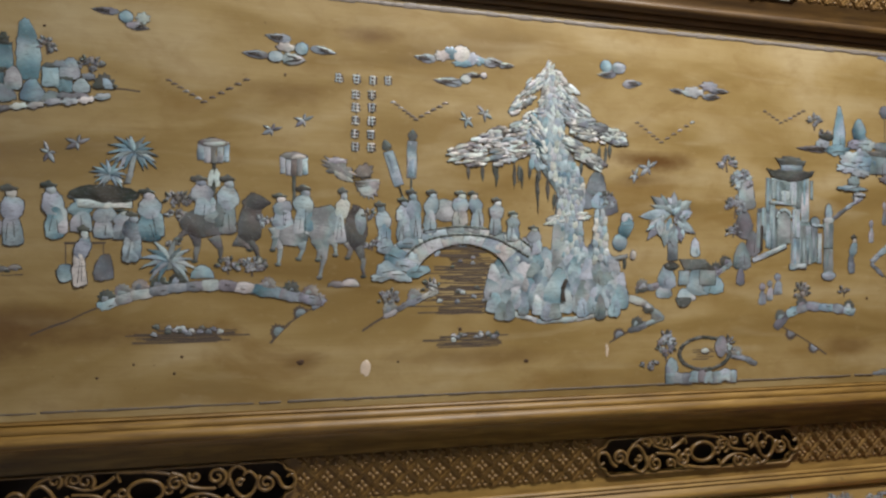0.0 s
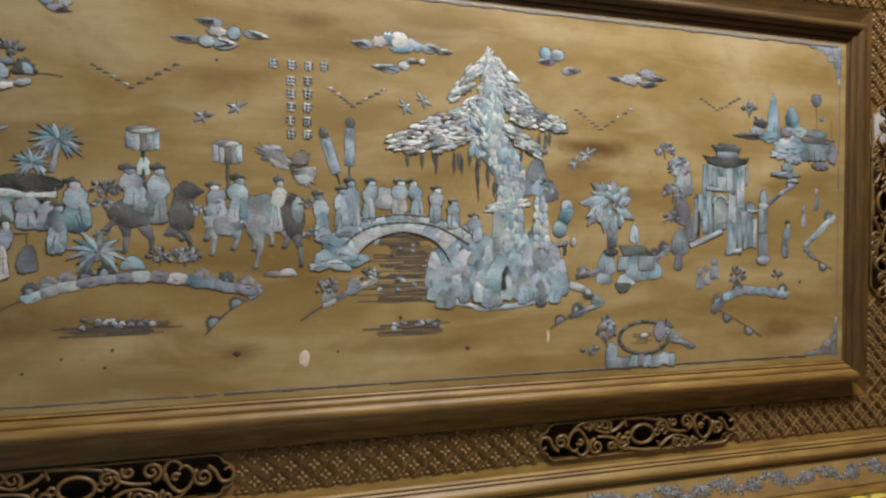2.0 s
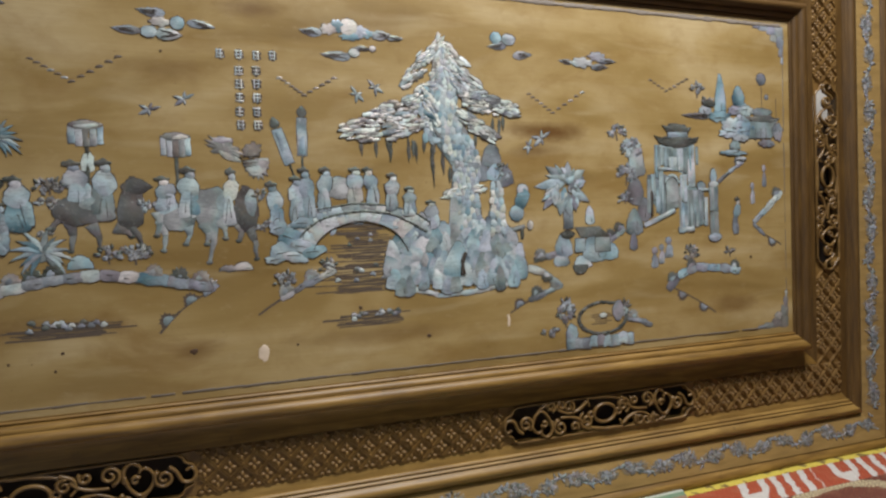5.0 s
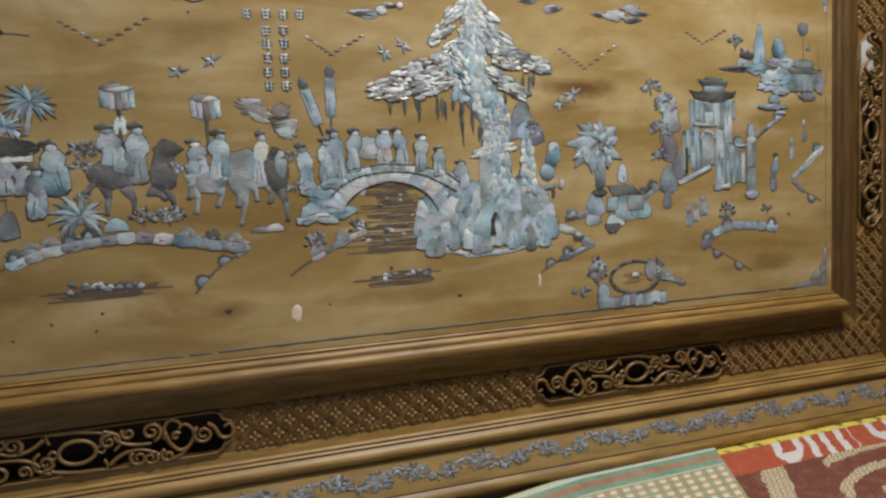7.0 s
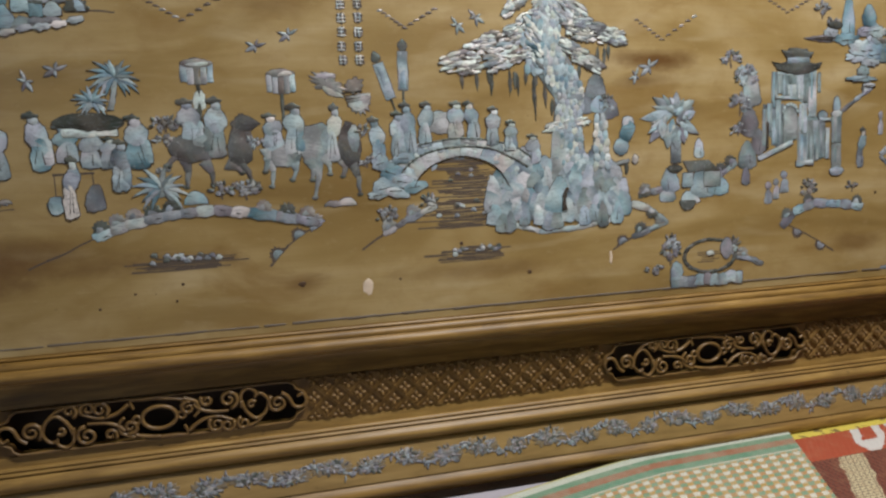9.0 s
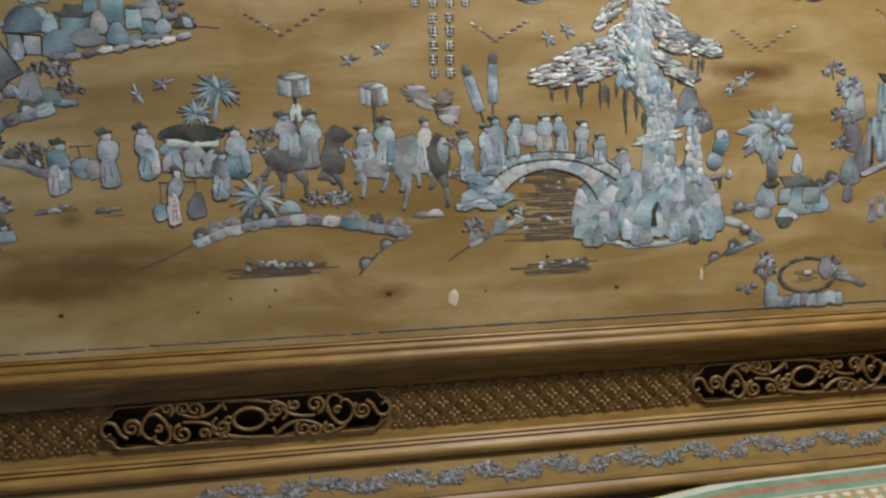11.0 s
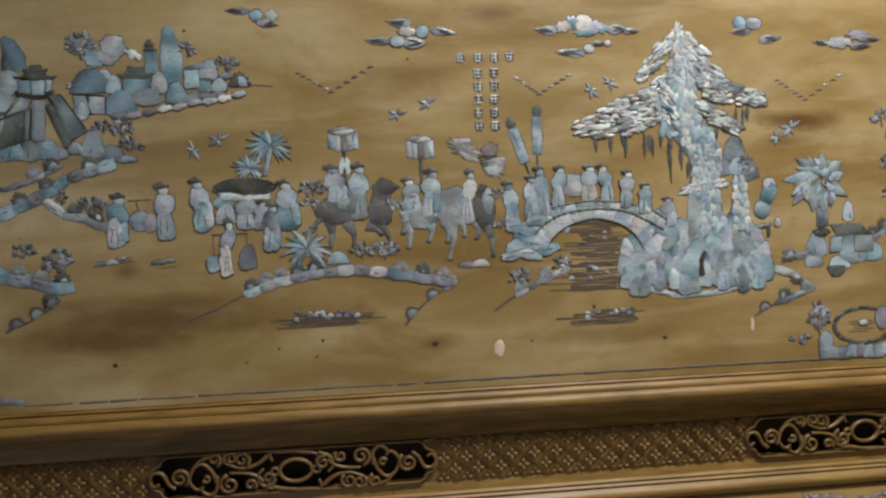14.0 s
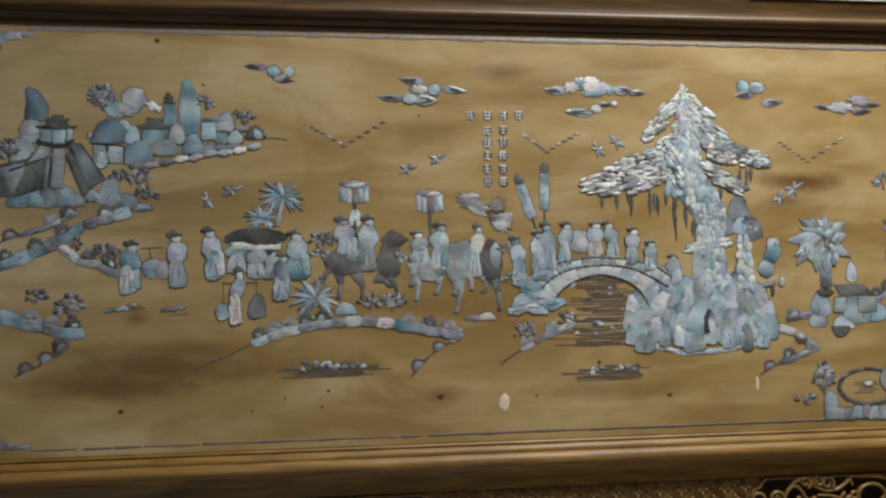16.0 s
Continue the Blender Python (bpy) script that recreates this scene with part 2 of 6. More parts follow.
def box(bm, lo, hi, bevel=0.0):
    made = bmesh.ops.create_cube(bm, size=1.0)["verts"]
    for v in made:
        v.co = Vector([(a + b) / 2 + c * (b - a) for a, b, c in zip(lo, hi, v.co)])
    if bevel:
        edges = list({e for v in made for e in v.link_edges})
        bmesh.ops.bevel(bm, geom=edges, offset=bevel, segments=2, affect="EDGES")


def tube(bm, path, radius, sides=6, flat=1.0, closed=False):
    """A swept rod along points; flat squeezes it front to back."""
    rings, n = [], len(path)
    for i, p in enumerate(path):
        a = path[(i - 1) % n] if closed or i else p
        b = path[(i + 1) % n] if closed or i < n - 1 else p
        d = Vector((b[0] - a[0], 0, b[2] - a[2])).normalized()
        side = Vector((d.z, 0, -d.x))
        r = radius(i / (n - 1)) if callable(radius) else radius
        rings.append([bm.verts.new(Vector(p) + r * (math.cos(k * math.tau / sides) * side + flat * math.sin(k * math.tau / sides) * Vector((0, 1, 0))))
                      for k in range(sides)])
    for i in range(n if closed else n - 1):
        a, b = rings[i], rings[(i + 1) % n]
        for k in range(sides):
            f = bm.faces.new((a[k], a[(k + 1) % sides], b[(k + 1) % sides], b[k]))
            f.smooth = True
    if not closed:
        bm.faces.new(rings[0])
        bm.faces.new(rings[-1])


# ---------------------------------------------------------------- the inlaid back: sizes
X0, X1, Z0, Z1 = -0.983, 0.800, 0.660, 1.268      # sight size of the board
MID_X, MID_Z = (X0 + X1) / 2, (Z0 + Z1) / 2
SEAT = 0.383                                       # height of the platform
back = new("inlaid_daybed_back")
tagged(back, "tall amber wooden daybed back with mother-of-pearl inlay and carved frame", "daybed back")
SIDES = {"bottom": (0, -1), "top": (0, 1), "right": (1, 0), "left": (-1, 0)}


def framed(profile, side, segments=1):
    """One mitred length of frame: profile points are (out from the sight edge, forward)."""
    bm = bmesh.new()
    sx, sz = SIDES[side]
    runs = [[profile[0]]]
    for k in range(1, len(profile)):
        runs[-1].append(profile[k])
        if k + 1 < len(profile):
            p, q, r = (Vector(profile[n]) for n in (k - 1, k, k + 1))
            if (q - p).length > 0 and (r - q).length > 0 and (q - p).angle(r - q) > 0.75:
                runs.append([profile[k]])
    for run in runs:
        cols = []
        for d, y in run:
            if sz:
                z = (Z1 + d) if sz > 0 else (Z0 - d)
                ends = [(X0 - d, y, z), (X1 + d, y, z)]
            else:
                x = (X1 + d) if sx > 0 else (X0 - d)
                ends = [(x, y, Z0 - d), (x, y, Z1 + d)]
            cols.append([bm.verts.new(e) for e in ends])
        for p, q in zip(cols, cols[1:]):
            f = bm.faces.new((p[0], p[1], q[1], q[0]))
            f.smooth = True
    return bm


def arc(d0, d1, y0, bulge, n=8):
    """Profile points of a rounded bead between two distances."""
    return [(d0 + (d1 - d0) * i / n, y0 - bulge * math.sin(math.pi * i / n)) for i in range(n + 1)]


INNER = ([(0.0, 0.012), (0.0, -0.001)] + arc(0.002, 0.007, -0.001, 0.002, 4) + [(0.0075, -0.0035), (0.0095, -0.0062), (0.0120, -0.0082), (0.0150, -0.0094), (0.0165, -0.0092)]
         + [(0.0168, -0.0078), (0.0185, -0.0118), (0.0215, -0.0152), (0.0250, -0.0174), (0.0285, -0.0180), (0.0320, -0.0170), (0.0350, -0.0140), (0.0370, -0.0090), (0.0378, 0.006), (0.0405, 0.0105), (0.047, 0.0140), (0.057, 0.0125), (0.067, 0.0095), (0.0735, 0.0080), (0.0745, 0.0095), (0.0745, 0.030)])
OUTER = ([(0.140, 0.030), (0.140, 0.0085), (0.1545, 0.0068), (0.1550, 0.005)] + arc(0.1555, 0.1605, 0.004, 0.002, 4)
         + arc(0.161, 0.1665, 0.003, 0.003, 4) + arc(0.1675, 0.1880, 0.001, 0.008, 8) + [(0.1892, 0.004), (0.1892, 0.03)])
BORDER = [(0.1892, 0.03), (0.1892, 0.003), (0.1915, 0.000), (0.2440, -0.0100), (0.2445, 0.03)]
RIM = [(0.2445, 0.03), (0.2445, -0.002)] + arc(0.2455, 0.2725, -0.008, 0.010, 10) + [(0.274, 0.004), (0.274, 0.035), (0.2445, 0.035)]

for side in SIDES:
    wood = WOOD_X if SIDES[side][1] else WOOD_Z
    for name, profile, mat, label in (("moulding", INNER, SHADED_X if side == "top" else wood, "worn brown rounded inner moulding"),
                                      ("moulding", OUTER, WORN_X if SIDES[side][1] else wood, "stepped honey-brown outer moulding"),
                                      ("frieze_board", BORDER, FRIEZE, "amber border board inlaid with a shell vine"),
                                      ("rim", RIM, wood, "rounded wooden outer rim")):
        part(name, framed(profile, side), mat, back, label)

bm = bmesh.new()
box(bm, (X0 - 0.02, 0.0, Z0 - 0.02), (X1 + 0.02, 0.020, Z1 + 0.02))
board = part("inlay_board", bm, BOARD, back, "amber lacquered board, stained and cloudy")

# ---------------------------------------------------------------- platform, wall, floor, ceiling
GREYCLOTH = plain("grey_lilac_cover", (0.33, 0.31, 0.34), 0.75, 0.12, 120)
# unseen walls and ceiling, toned dark to cut bounced light
DIM_GREY = plain("dim_room_grey", (0.26, 0.25, 0.22), 0.85, 0.12, 6)
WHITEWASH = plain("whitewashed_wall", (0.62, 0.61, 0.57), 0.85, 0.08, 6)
TILE = plain("red_clay_floor", (0.28, 0.12, 0.07), 0.6, 0.25, 8)
bm = bmesh.new()
box(bm, (X0 - 0.30, -1.02, SEAT - 0.05), (X1 + 0.30, -0.020, SEAT - 0.002), 0.004)
platform = new("platform")
tagged(platform, "low wide wooden daybed platform with a grey cover", "daybed")
part("top", bm, GREYCLOTH, platform, "grey lilac platform cover")
bm = bmesh.new()
box(bm, (X0 - 0.26, -0.98, SEAT - 0.20), (X1 + 0.26, -0.06, SEAT - 0.05), 0.004)
part("apron", bm, WOOD_X, platform)
for lx in (X0 - 0.2, X1 + 0.2):
    for ly in (-0.93, -0.11):
        bm = bmesh.new()
        box(bm, (lx - 0.05, ly - 0.05, 0.0), (lx + 0.05, ly + 0.05, SEAT - 0.20), 0.006)
        part("leg", bm, WOOD_Z, platform)
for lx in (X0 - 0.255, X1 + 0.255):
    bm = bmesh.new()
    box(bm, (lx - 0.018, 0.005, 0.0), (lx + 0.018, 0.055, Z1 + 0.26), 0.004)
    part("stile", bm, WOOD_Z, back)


def slab(name, lo, hi, mat, label):
    bm = bmesh.new()
    box(bm, lo, hi)
    tagged(part(name, bm, mat), label, name.split("_")[0], kind="structure")


slab("floor", (-3.0, -3.2, -0.1), (3.0, 0.37, 0.0), TILE, "dull red clay tile floor")
slab("ceiling", (-3.0, -3.2, 2.75), (3.0, 0.37, 2.85), DIM_GREY, "plain unseen ceiling in dim grey")
slab("wall_north", (-3.0, 0.37, 0.0), (3.0, 0.50, 2.75), WHITEWASH, "plain unseen wall in dim grey behind the daybed")
slab("wall_south", (-3.0, -3.34, 0.0), (3.0, -3.2, 2.75), DIM_GREY, "plain unseen wall in dim grey")
slab("wall_east", (3.0, -3.2, 0.0), (3.14, 0.37, 2.75), DIM_GREY, "plain unseen wall in dim grey")
slab("wall_west", (-3.14, -3.2, 0.0), (-3.0, 0.37, 2.75), DIM_GREY, "plain unseen wall in dim grey")

FADED = plain("faded_lilac_inlay", (0.205, 0.175, 0.145), 0.5, 0.5, 60)
WORN = plain("worn_grey_inlay", (0.13, 0.105, 0.080), 0.5, 0.5, 50)

# ---------------------------------------------------------------- inlay: outlines
rng = random.Random(7)


def blob(x, z, w, h, turn=0.0, n=11, rough=0.10):
    """A rounded, slightly uneven piece."""
    c, s = math.cos(turn), math.sin(turn)
    out = []
    for k in range(n):
        a = math.tau * (k + rng.uniform(-0.2, 0.2)) / n
        r = 1 + rng.uniform(-rough, rough)
        u, v = w / 2 * r * math.cos(a), h / 2 * r * math.sin(a)
        out.append((x + u * c - v * s, z + u * s + v * c))
    return out


def petal(x, z, length, width, turn, n=5, bend=0.0):
    """A pointed leaf that starts at x, z and runs the way of turn (radians)."""
    c, s = math.cos(turn), math.sin(turn)
    up = [(length * i / n, width / 2 * math.sin(math.pi * (i / n) ** 0.8)) for i in range(n + 1)]
    down = [(u, -v) for u, v in up[-2:0:-1]]
    return [(x + u * c - (v + bend * u * u / length) * s, z + u * s + (v + bend * u * u / length) * c) for u, v in up + down]


def bar(xa, za, xb, zb, wa, wb=None):
    """A straight strip between two points, tapered."""
    wb = wa if wb is None else wb
    d = math.hypot(xb - xa, zb - za) or 1e-6
    nx, nz = -(zb - za) / d, (xb - xa) / d
    return [(xa + nx * wa / 2, za + nz * wa / 2), (xa - nx * wa / 2, za - nz * wa / 2),
            (xb - nx * wb / 2, zb - nz * wb / 2), (xb + nx * wb / 2, zb + nz * wb / 2)]


def peak(x, z, w, h, lean=0.0):
    """A rounded rock: full foot at z, narrower top."""
    return cut(x, z, w, h, ((-0.48, 0.06), (-0.25, -0.05), (0.05, -0.07), (0.30, -0.04), (0.50, 0.08), (0.48, 0.42), (0.34, 0.76), (0.10, 0.98), (-0.12, 0.99), (-0.34, 0.74), (-0.48, 0.40)), 0.05, lean)


def dome(x, z, w, h, turn=0.0, n=7):
    c, s = math.cos(turn), math.sin(turn)
    pts = [(w / 2 * math.cos(math.pi * i / n), h * math.sin(math.pi * i / n)) for i in range(n + 1)]
    return [(x + u * c - v * s, z + u * s + v * c) for u, v in pts]


def cut(x, z, w, h, corners, jitter=0.05, lean=0.0):
    """An outline from unit corners, each a little off, as a saw leaves it."""
    return [(x + w * (u + rng.uniform(-jitter, jitter)) + lean * v, z + h * (v + rng.uniform(-jitter, jitter) * 0.6)) for u, v in corners]


def gown(x, z, w, h):
    """A plain rounded tablet, fuller towards its foot."""
    return cut(x, z, w, h, ((-0.46, 0.02), (-0.12, -0.03), (0.26, 0.0), (0.50, 0.06), (0.48, 0.36), (0.38, 0.72), (0.22, 0.95), (0.0, 1.0), (-0.24, 0.94), (-0.40, 0.70), (-0.50, 0.34)), 0.045, rng.uniform(-0.15, 0.15) * w)


def smooth(points, n=6):
    """A rounded line through points."""
    out = []
    for i in range(len(points) - 1):
        p0, p1, p2, p3 = points[max(i - 1, 0)], points[i], points[i + 1], points[min(i + 2, len(points) - 1)]
        for k in range(n):
            t = k / n
            out.append(tuple(0.5 * (2 * b + (c - a) * t + (2 * a - 5 * b + 4 * c - d) * t * t + (3 * b - a - 3 * c + d) * t ** 3) for a, b, c, d in zip(p0, p1, p2, p3)))
    return out + [points[-1]]


def ruffle(x, z, w, h, lobes=8, turn=0.0, deep=0.22):
    """A frilled piece: rounded lobes with notches between them."""
    c, s, out = math.cos(turn), math.sin(turn), []
    for k in range(3 * lobes):
        a = math.tau * (k + rng.uniform(-0.2, 0.2)) / (3 * lobes)
        r = (1 - deep if k % 3 == 0 else 1.0) * rng.uniform(0.86, 1.08)
        u, v = w / 2 * r * math.cos(a), h / 2 * r * math.sin(a)
        out.append((x + u * c - v * s, z + u * s + v * c))
    return out


def frill(x, z, w, h, turn=0.0, lobes=7):
    """A half-round tuft with a frilled upper edge."""
    c, s, out = math.cos(turn), math.sin(turn), []
    for k in range(2 * lobes + 1):
        a, r = math.pi * k / (2 * lobes), (1.0 if k % 2 else 0.80) * rng.uniform(0.93, 1.07)
        u, v = w / 2 * r * math.cos(a), h * r * math.sin(a)
        out.append((x + u * c - v * s, z + u * s + v * c))
    return out


def worn_edge(outline):
    """The same outline with hand-sawn, chipped edges."""
    out, n = [], len(outline)
    for i, (x, z) in enumerate(outline):
        p, q = outline[(i + 1) % n]
        d = math.hypot(p - x, q - z)
        out.append((x, z))
        cuts = min(3, int(d / 0.0055))
        for k in range(cuts):
            f = (k + rng.uniform(0.75, 1.25)) / (cuts + 1)
            s = rng.gauss(0, 0.00055) / d
            out.append((x + (p - x) * f - (q - z) * s, z + (q - z) * f + (p - x) * s))
    return out


class Motif:
    """One inlaid group of shell pieces with dark engraved edges; up: how far it lies over its neighbours."""

    def __init__(self, name, label, up=0.0):
        self.name, self.label, self.up, self.strokes, self.pieces, self.pose = name, label, up, [], [], Matrix()

    def line(self, outline, grow=0.0):
        self.strokes.append(outline)
        return self

    def add(self, outline, mat, grow=0.0010, high=0.0006, name="shell_piece"):
        self.pieces.append((outline if name in ("engraved_stroke", "line_strip", "plain_bar") else worn_edge(outline), mat, grow * rng.uniform(0.75, 1.3), high, name))
        return self

    def trace(self, points, width):
        """An engraved line through points, a little uneven."""
        for (xa, za), (xb, zb) in zip(points, points[1:]):
            self.line(bar(xa, za, xb, zb, width * rng.uniform(0.7, 1.3), width * rng.uniform(0.7, 1.3)))
        return self

    def scratch(self, xa, za, xb, zb, width=0.0014, mat=None):
        """A dark graver's line over the shell."""
        self.add(bar(xa, za, xb, zb, width, width * 0.5), mat or INK, grow=0.0, high=0.0010, name="engraved_stroke")
        return self

    def leaf(self, x, z, w, h, mat, turn=0.0, lines=4):
        """A pointed cloud or leaf shape about its middle, with graven veins."""
        c, s = math.cos(turn), math.sin(turn)
        self.add([(x + w * u * c - h * v * s, z + w * u * s + h * v * c) for u, v in ((-0.5, 0.05), (-0.3, -0.25), (-0.05, -0.46), (0.22, -0.5), (0.42, -0.3), (0.5, 0.05), (0.4, 0.38), (0.18, 0.5), (-0.08, 0.42), (-0.3, 0.26))], mat, grow=0.0007)
        for k in range(lines + 2):
            v, a = -0.34 + 0.68 * (k + 0.5) / (lines + 2), rng.uniform(-0.34, -0.1)
            b = a + rng.uniform(0.25, 0.55)
            self.scratch(x + w * a * c - h * v * 0.5 * s, z + w * a * s + h * v * 0.5 * c, x + w * b * c - h * v * s, z + w * b * s + h * v * c, 0.0014)
        return self

    def done(self):
        whole = tagged(new(self.name), self.label)
        whole.parent = back
        whole.matrix_basis = self.pose
        for k, outline in enumerate(self.strokes):
            cx, cz = (sum(p[i] for p in outline) / len(outline) for i in (0, 1))
            bm = bmesh.new()
            low = [bm.verts.new((x - cx, 0.0003, z - cz)) for x, z in outline]
            top = [bm.verts.new((x - cx, -0.0002 - 0.000003 * k, z - cz)) for x, z in outline]
            bm.faces.new(top)
            for i in range(len(top)):
                j = (i + 1) % len(top)
                bm.faces.new((low[i], low[j], top[j], top[i]))
            part("engraved_stroke", bm, STROKE, whole).location = (cx, 0, cz)
        rest = {}
        lift = min(0.00003, 0.0010 / max(1, len(self.pieces)))
        for k, (outline, mat, grow, high, name) in enumerate(self.pieces):
            cx, cz = (sum(p[i] for p in outline) / len(outline) for i in (0, 1))
            tx, tz = rng.uniform(-0.06, 0.06), rng.uniform(-0.06, 0.06)
            y = -(high + 0.45 * self.up + lift * k)
            joined = k >= 300
            bm = rest.setdefault(mat.name, (bmesh.new(), mat))[0] if joined else bmesh.new()
            ox, oz = (cx, cz) if joined else (0.0, 0.0)
            rings = [[], [], [], []]
            for x, z in outline:
                u, w = x - cx, z - cz
                d = math.hypot(u, w) or 1e-6
                edge = grow * rng.uniform(0.35, 1.65) / d
                gu, gw = u * (1 + edge), w * (1 + edge)
                for ring, (p, q, h) in zip(rings, ((gu, gw, 0.0002), (gu, gw, y + 0.00035), (u, w, y + 0.00025), (u * 0.90, w * 0.90, y + tx * u * 0.3 + tz * w * 0.3))):
                    ring.append(bm.verts.new((p + ox, h, q + oz)))
            tip = bm.verts.new((ox, y - 0.00012, oz))
            n = len(outline)
            for i in range(n):
                j = (i + 1) % n
                for r in range(3):
                    f = bm.faces.new((rings[r][i], rings[r][j], rings[r + 1][j], rings[r + 1][i]))
                    f.material_index = 1 if r < 2 and grow > 0 else 0
                    f.smooth = r == 2
                bm.faces.new((rings[3][i], rings[3][j], tip)).smooth = True
            if not joined:
                ob = part(name, bm, mat, whole)
                ob.data.materials.append(INK)
                ob.location = (cx, 0, cz)
        for bm, mat in rest.values():
            tagged(part("shell_litter", bm, mat, whole), kind="stuff").data.materials.append(INK)
        return whole


def pick(*mats):
    return rng.choice(mats)


# ---------------------------------------------------------------- inlay: kinds of motif
def cloud(pieces, label="drifting cloud of pale and lilac shell"):
    """Pointed veined wisps, smooth discs and frilled puffs: kind, x, z, width, height, shell."""
    m = Motif("inlay_cloud", label)
    for kind, x, z, w, h, mat in pieces:
        if kind == "disc":
            m.add(blob(x, z, w, h, rough=0.04), mat)
        elif kind == "puff":
            m.add(ruffle(x, z, w, h, 7), mat, grow=0.0007)
        else:
            m.leaf(x, z, w, h, mat, (0.0 if kind == "wisp" else math.pi) + rng.uniform(-0.12, 0.12))
    return m.done()


def flock(xa, za, xb, zb, xc, zc, na=6, nb=5):
    """A wedge of small dark flecks."""
    m = Motif("inlay_wedge", "wedge of small dark shell flecks")
    for k in range(na):
        f = k / na
        m.add(dome(xa + (xb - xa) * f, za + (zb - za) * f, 0.0100, 0.0036, rng.uniform(-0.2, 0.1)), pick(STROKE, STROKE, TAUPE), grow=0.0004, high=0.0001)
    for k in range(nb + 1):
        f = k / nb
        m.add(dome(xb + (xc - xb) * f, zb + (zc - zb) * f, 0.0100, 0.0036, rng.uniform(0.0, 0.3)), pick(STROKE, STROKE, TAUPE), grow=0.0004, high=0.0001)
    return m.done()


def fleck(x, z, size, turn):
    """Four leaf-like slivers that meet."""
    m = Motif("inlay_fleck", "small cluster of grey shell slivers")
    for a, l, w in ((0.0, 0.62, 0.17), (0.9, 0.42, 0.15), (2.4, 0.55, 0.17), (3.3, 0.6, 0.22), (4.4, 0.34, 0.14)):
        m.add(petal(x, z, size * l, size * w, turn + a), pick(LILAC, LILAC, SAGE), grow=0.0007)
    return m.done()


def palm(x, z, top, spread, fronds=11, mat=None, trunk=True):
    m = Motif("inlay_palm", "fan palm of dark teal shell slivers", 0.0004)
    if trunk:
        m.add([(x - 0.013, z), (x - 0.004, z), (x, (z + top) / 2), (x + 0.004, top), (x - 0.003, top), (x - 0.006, (z + top) / 2)], SAGE)
    m.add(blob(x, top + spread * 0.1, spread * 0.95, spread * 0.8), mat or TEAL, grow=0.0004)
    for k in range(fronds + 4):
        a = math.pi * (-0.20 + 1.40 * k / (fronds + 3)) + rng.uniform(-0.08, 0.08)
        m.add(petal(x, top, spread * rng.uniform(0.75, 1.12), spread * 0.24, a, bend=(-0.6 if math.cos(a) > 0 else 0.6) * abs(math.cos(a)) ** 0.5), pick(mat or TEAL, mat or TEAL, TEAL, SAGE), grow=0.0005)
    return m.done()


def drum(x, z, w, h, foot):
    """A canopy on a stick: upright facets under a flat oval lid."""
    m = Motif("inlay_canopy", "drum-shaped canopy of pale shell facets")
    m.add(bar(x, z - h / 2, x, foot, 0.005, 0.005), DUSK)
    for k in range(5):
        f = k / 5 - 0.5
        sag = (k - 2) ** 2 * h * 0.025
        m.add([(x + w * f, z - h * 0.5 + sag), (x + w * (f + 0.19), z - h * 0.5 + sag), (x + w * (f + 0.19), z + h * 0.3), (x + w * f, z + h * 0.3)],
              (PEARL, PEARL, TAUPE, SAGE, AQUA)[k], grow=0.0005)
    m.add(blob(x, z + h * 0.34, w * 0.98, h * 0.36, rough=0.03), TAUPE).add(blob(x, z + h * 0.34, w * 0.84, h * 0.24, rough=0.05), BRIGHT, grow=0.0003)
    return m.done()


def banner(xa, za, xb, zb, w, foot):
    m = Motif("inlay_banner", "tall pale shell banner with dark tip")
    dx, dz = (xb - xa), (zb - za)
    m.add(bar(xb, zb, xb + dx * foot, zb + dz * foot, 0.003), DUSK, grow=0.0004)
    m.add(bar(xa, za, xb, zb, w), PEARL)
    m.add(bar(xa + dx * 0.05, za + dz * 0.05, xa + dx * 0.95, za + dz * 0.95, w * 0.6), pick(AQUA, PEARL), grow=0.0002)
    m.add(petal(xa, za, 0.018, 0.014, math.atan2(-dz, -dx)), DUSK)
    return m.done()


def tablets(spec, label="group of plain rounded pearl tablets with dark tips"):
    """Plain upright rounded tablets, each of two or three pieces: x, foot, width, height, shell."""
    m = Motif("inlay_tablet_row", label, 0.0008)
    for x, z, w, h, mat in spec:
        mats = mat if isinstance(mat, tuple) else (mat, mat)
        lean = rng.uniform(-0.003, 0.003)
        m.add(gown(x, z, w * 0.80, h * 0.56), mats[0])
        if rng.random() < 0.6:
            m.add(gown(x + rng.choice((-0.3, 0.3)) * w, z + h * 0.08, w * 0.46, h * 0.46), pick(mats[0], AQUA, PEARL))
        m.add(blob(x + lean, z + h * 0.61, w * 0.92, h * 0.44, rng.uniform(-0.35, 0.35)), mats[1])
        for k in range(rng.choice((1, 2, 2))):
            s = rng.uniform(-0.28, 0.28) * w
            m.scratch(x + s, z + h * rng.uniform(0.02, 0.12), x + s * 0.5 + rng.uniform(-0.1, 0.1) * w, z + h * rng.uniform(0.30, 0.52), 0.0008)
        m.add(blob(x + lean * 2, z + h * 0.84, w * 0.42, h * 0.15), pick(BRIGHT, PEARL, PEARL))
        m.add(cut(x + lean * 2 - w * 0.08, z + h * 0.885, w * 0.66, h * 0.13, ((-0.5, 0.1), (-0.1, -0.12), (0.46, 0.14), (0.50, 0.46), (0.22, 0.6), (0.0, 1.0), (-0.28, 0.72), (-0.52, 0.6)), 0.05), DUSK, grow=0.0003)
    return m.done()


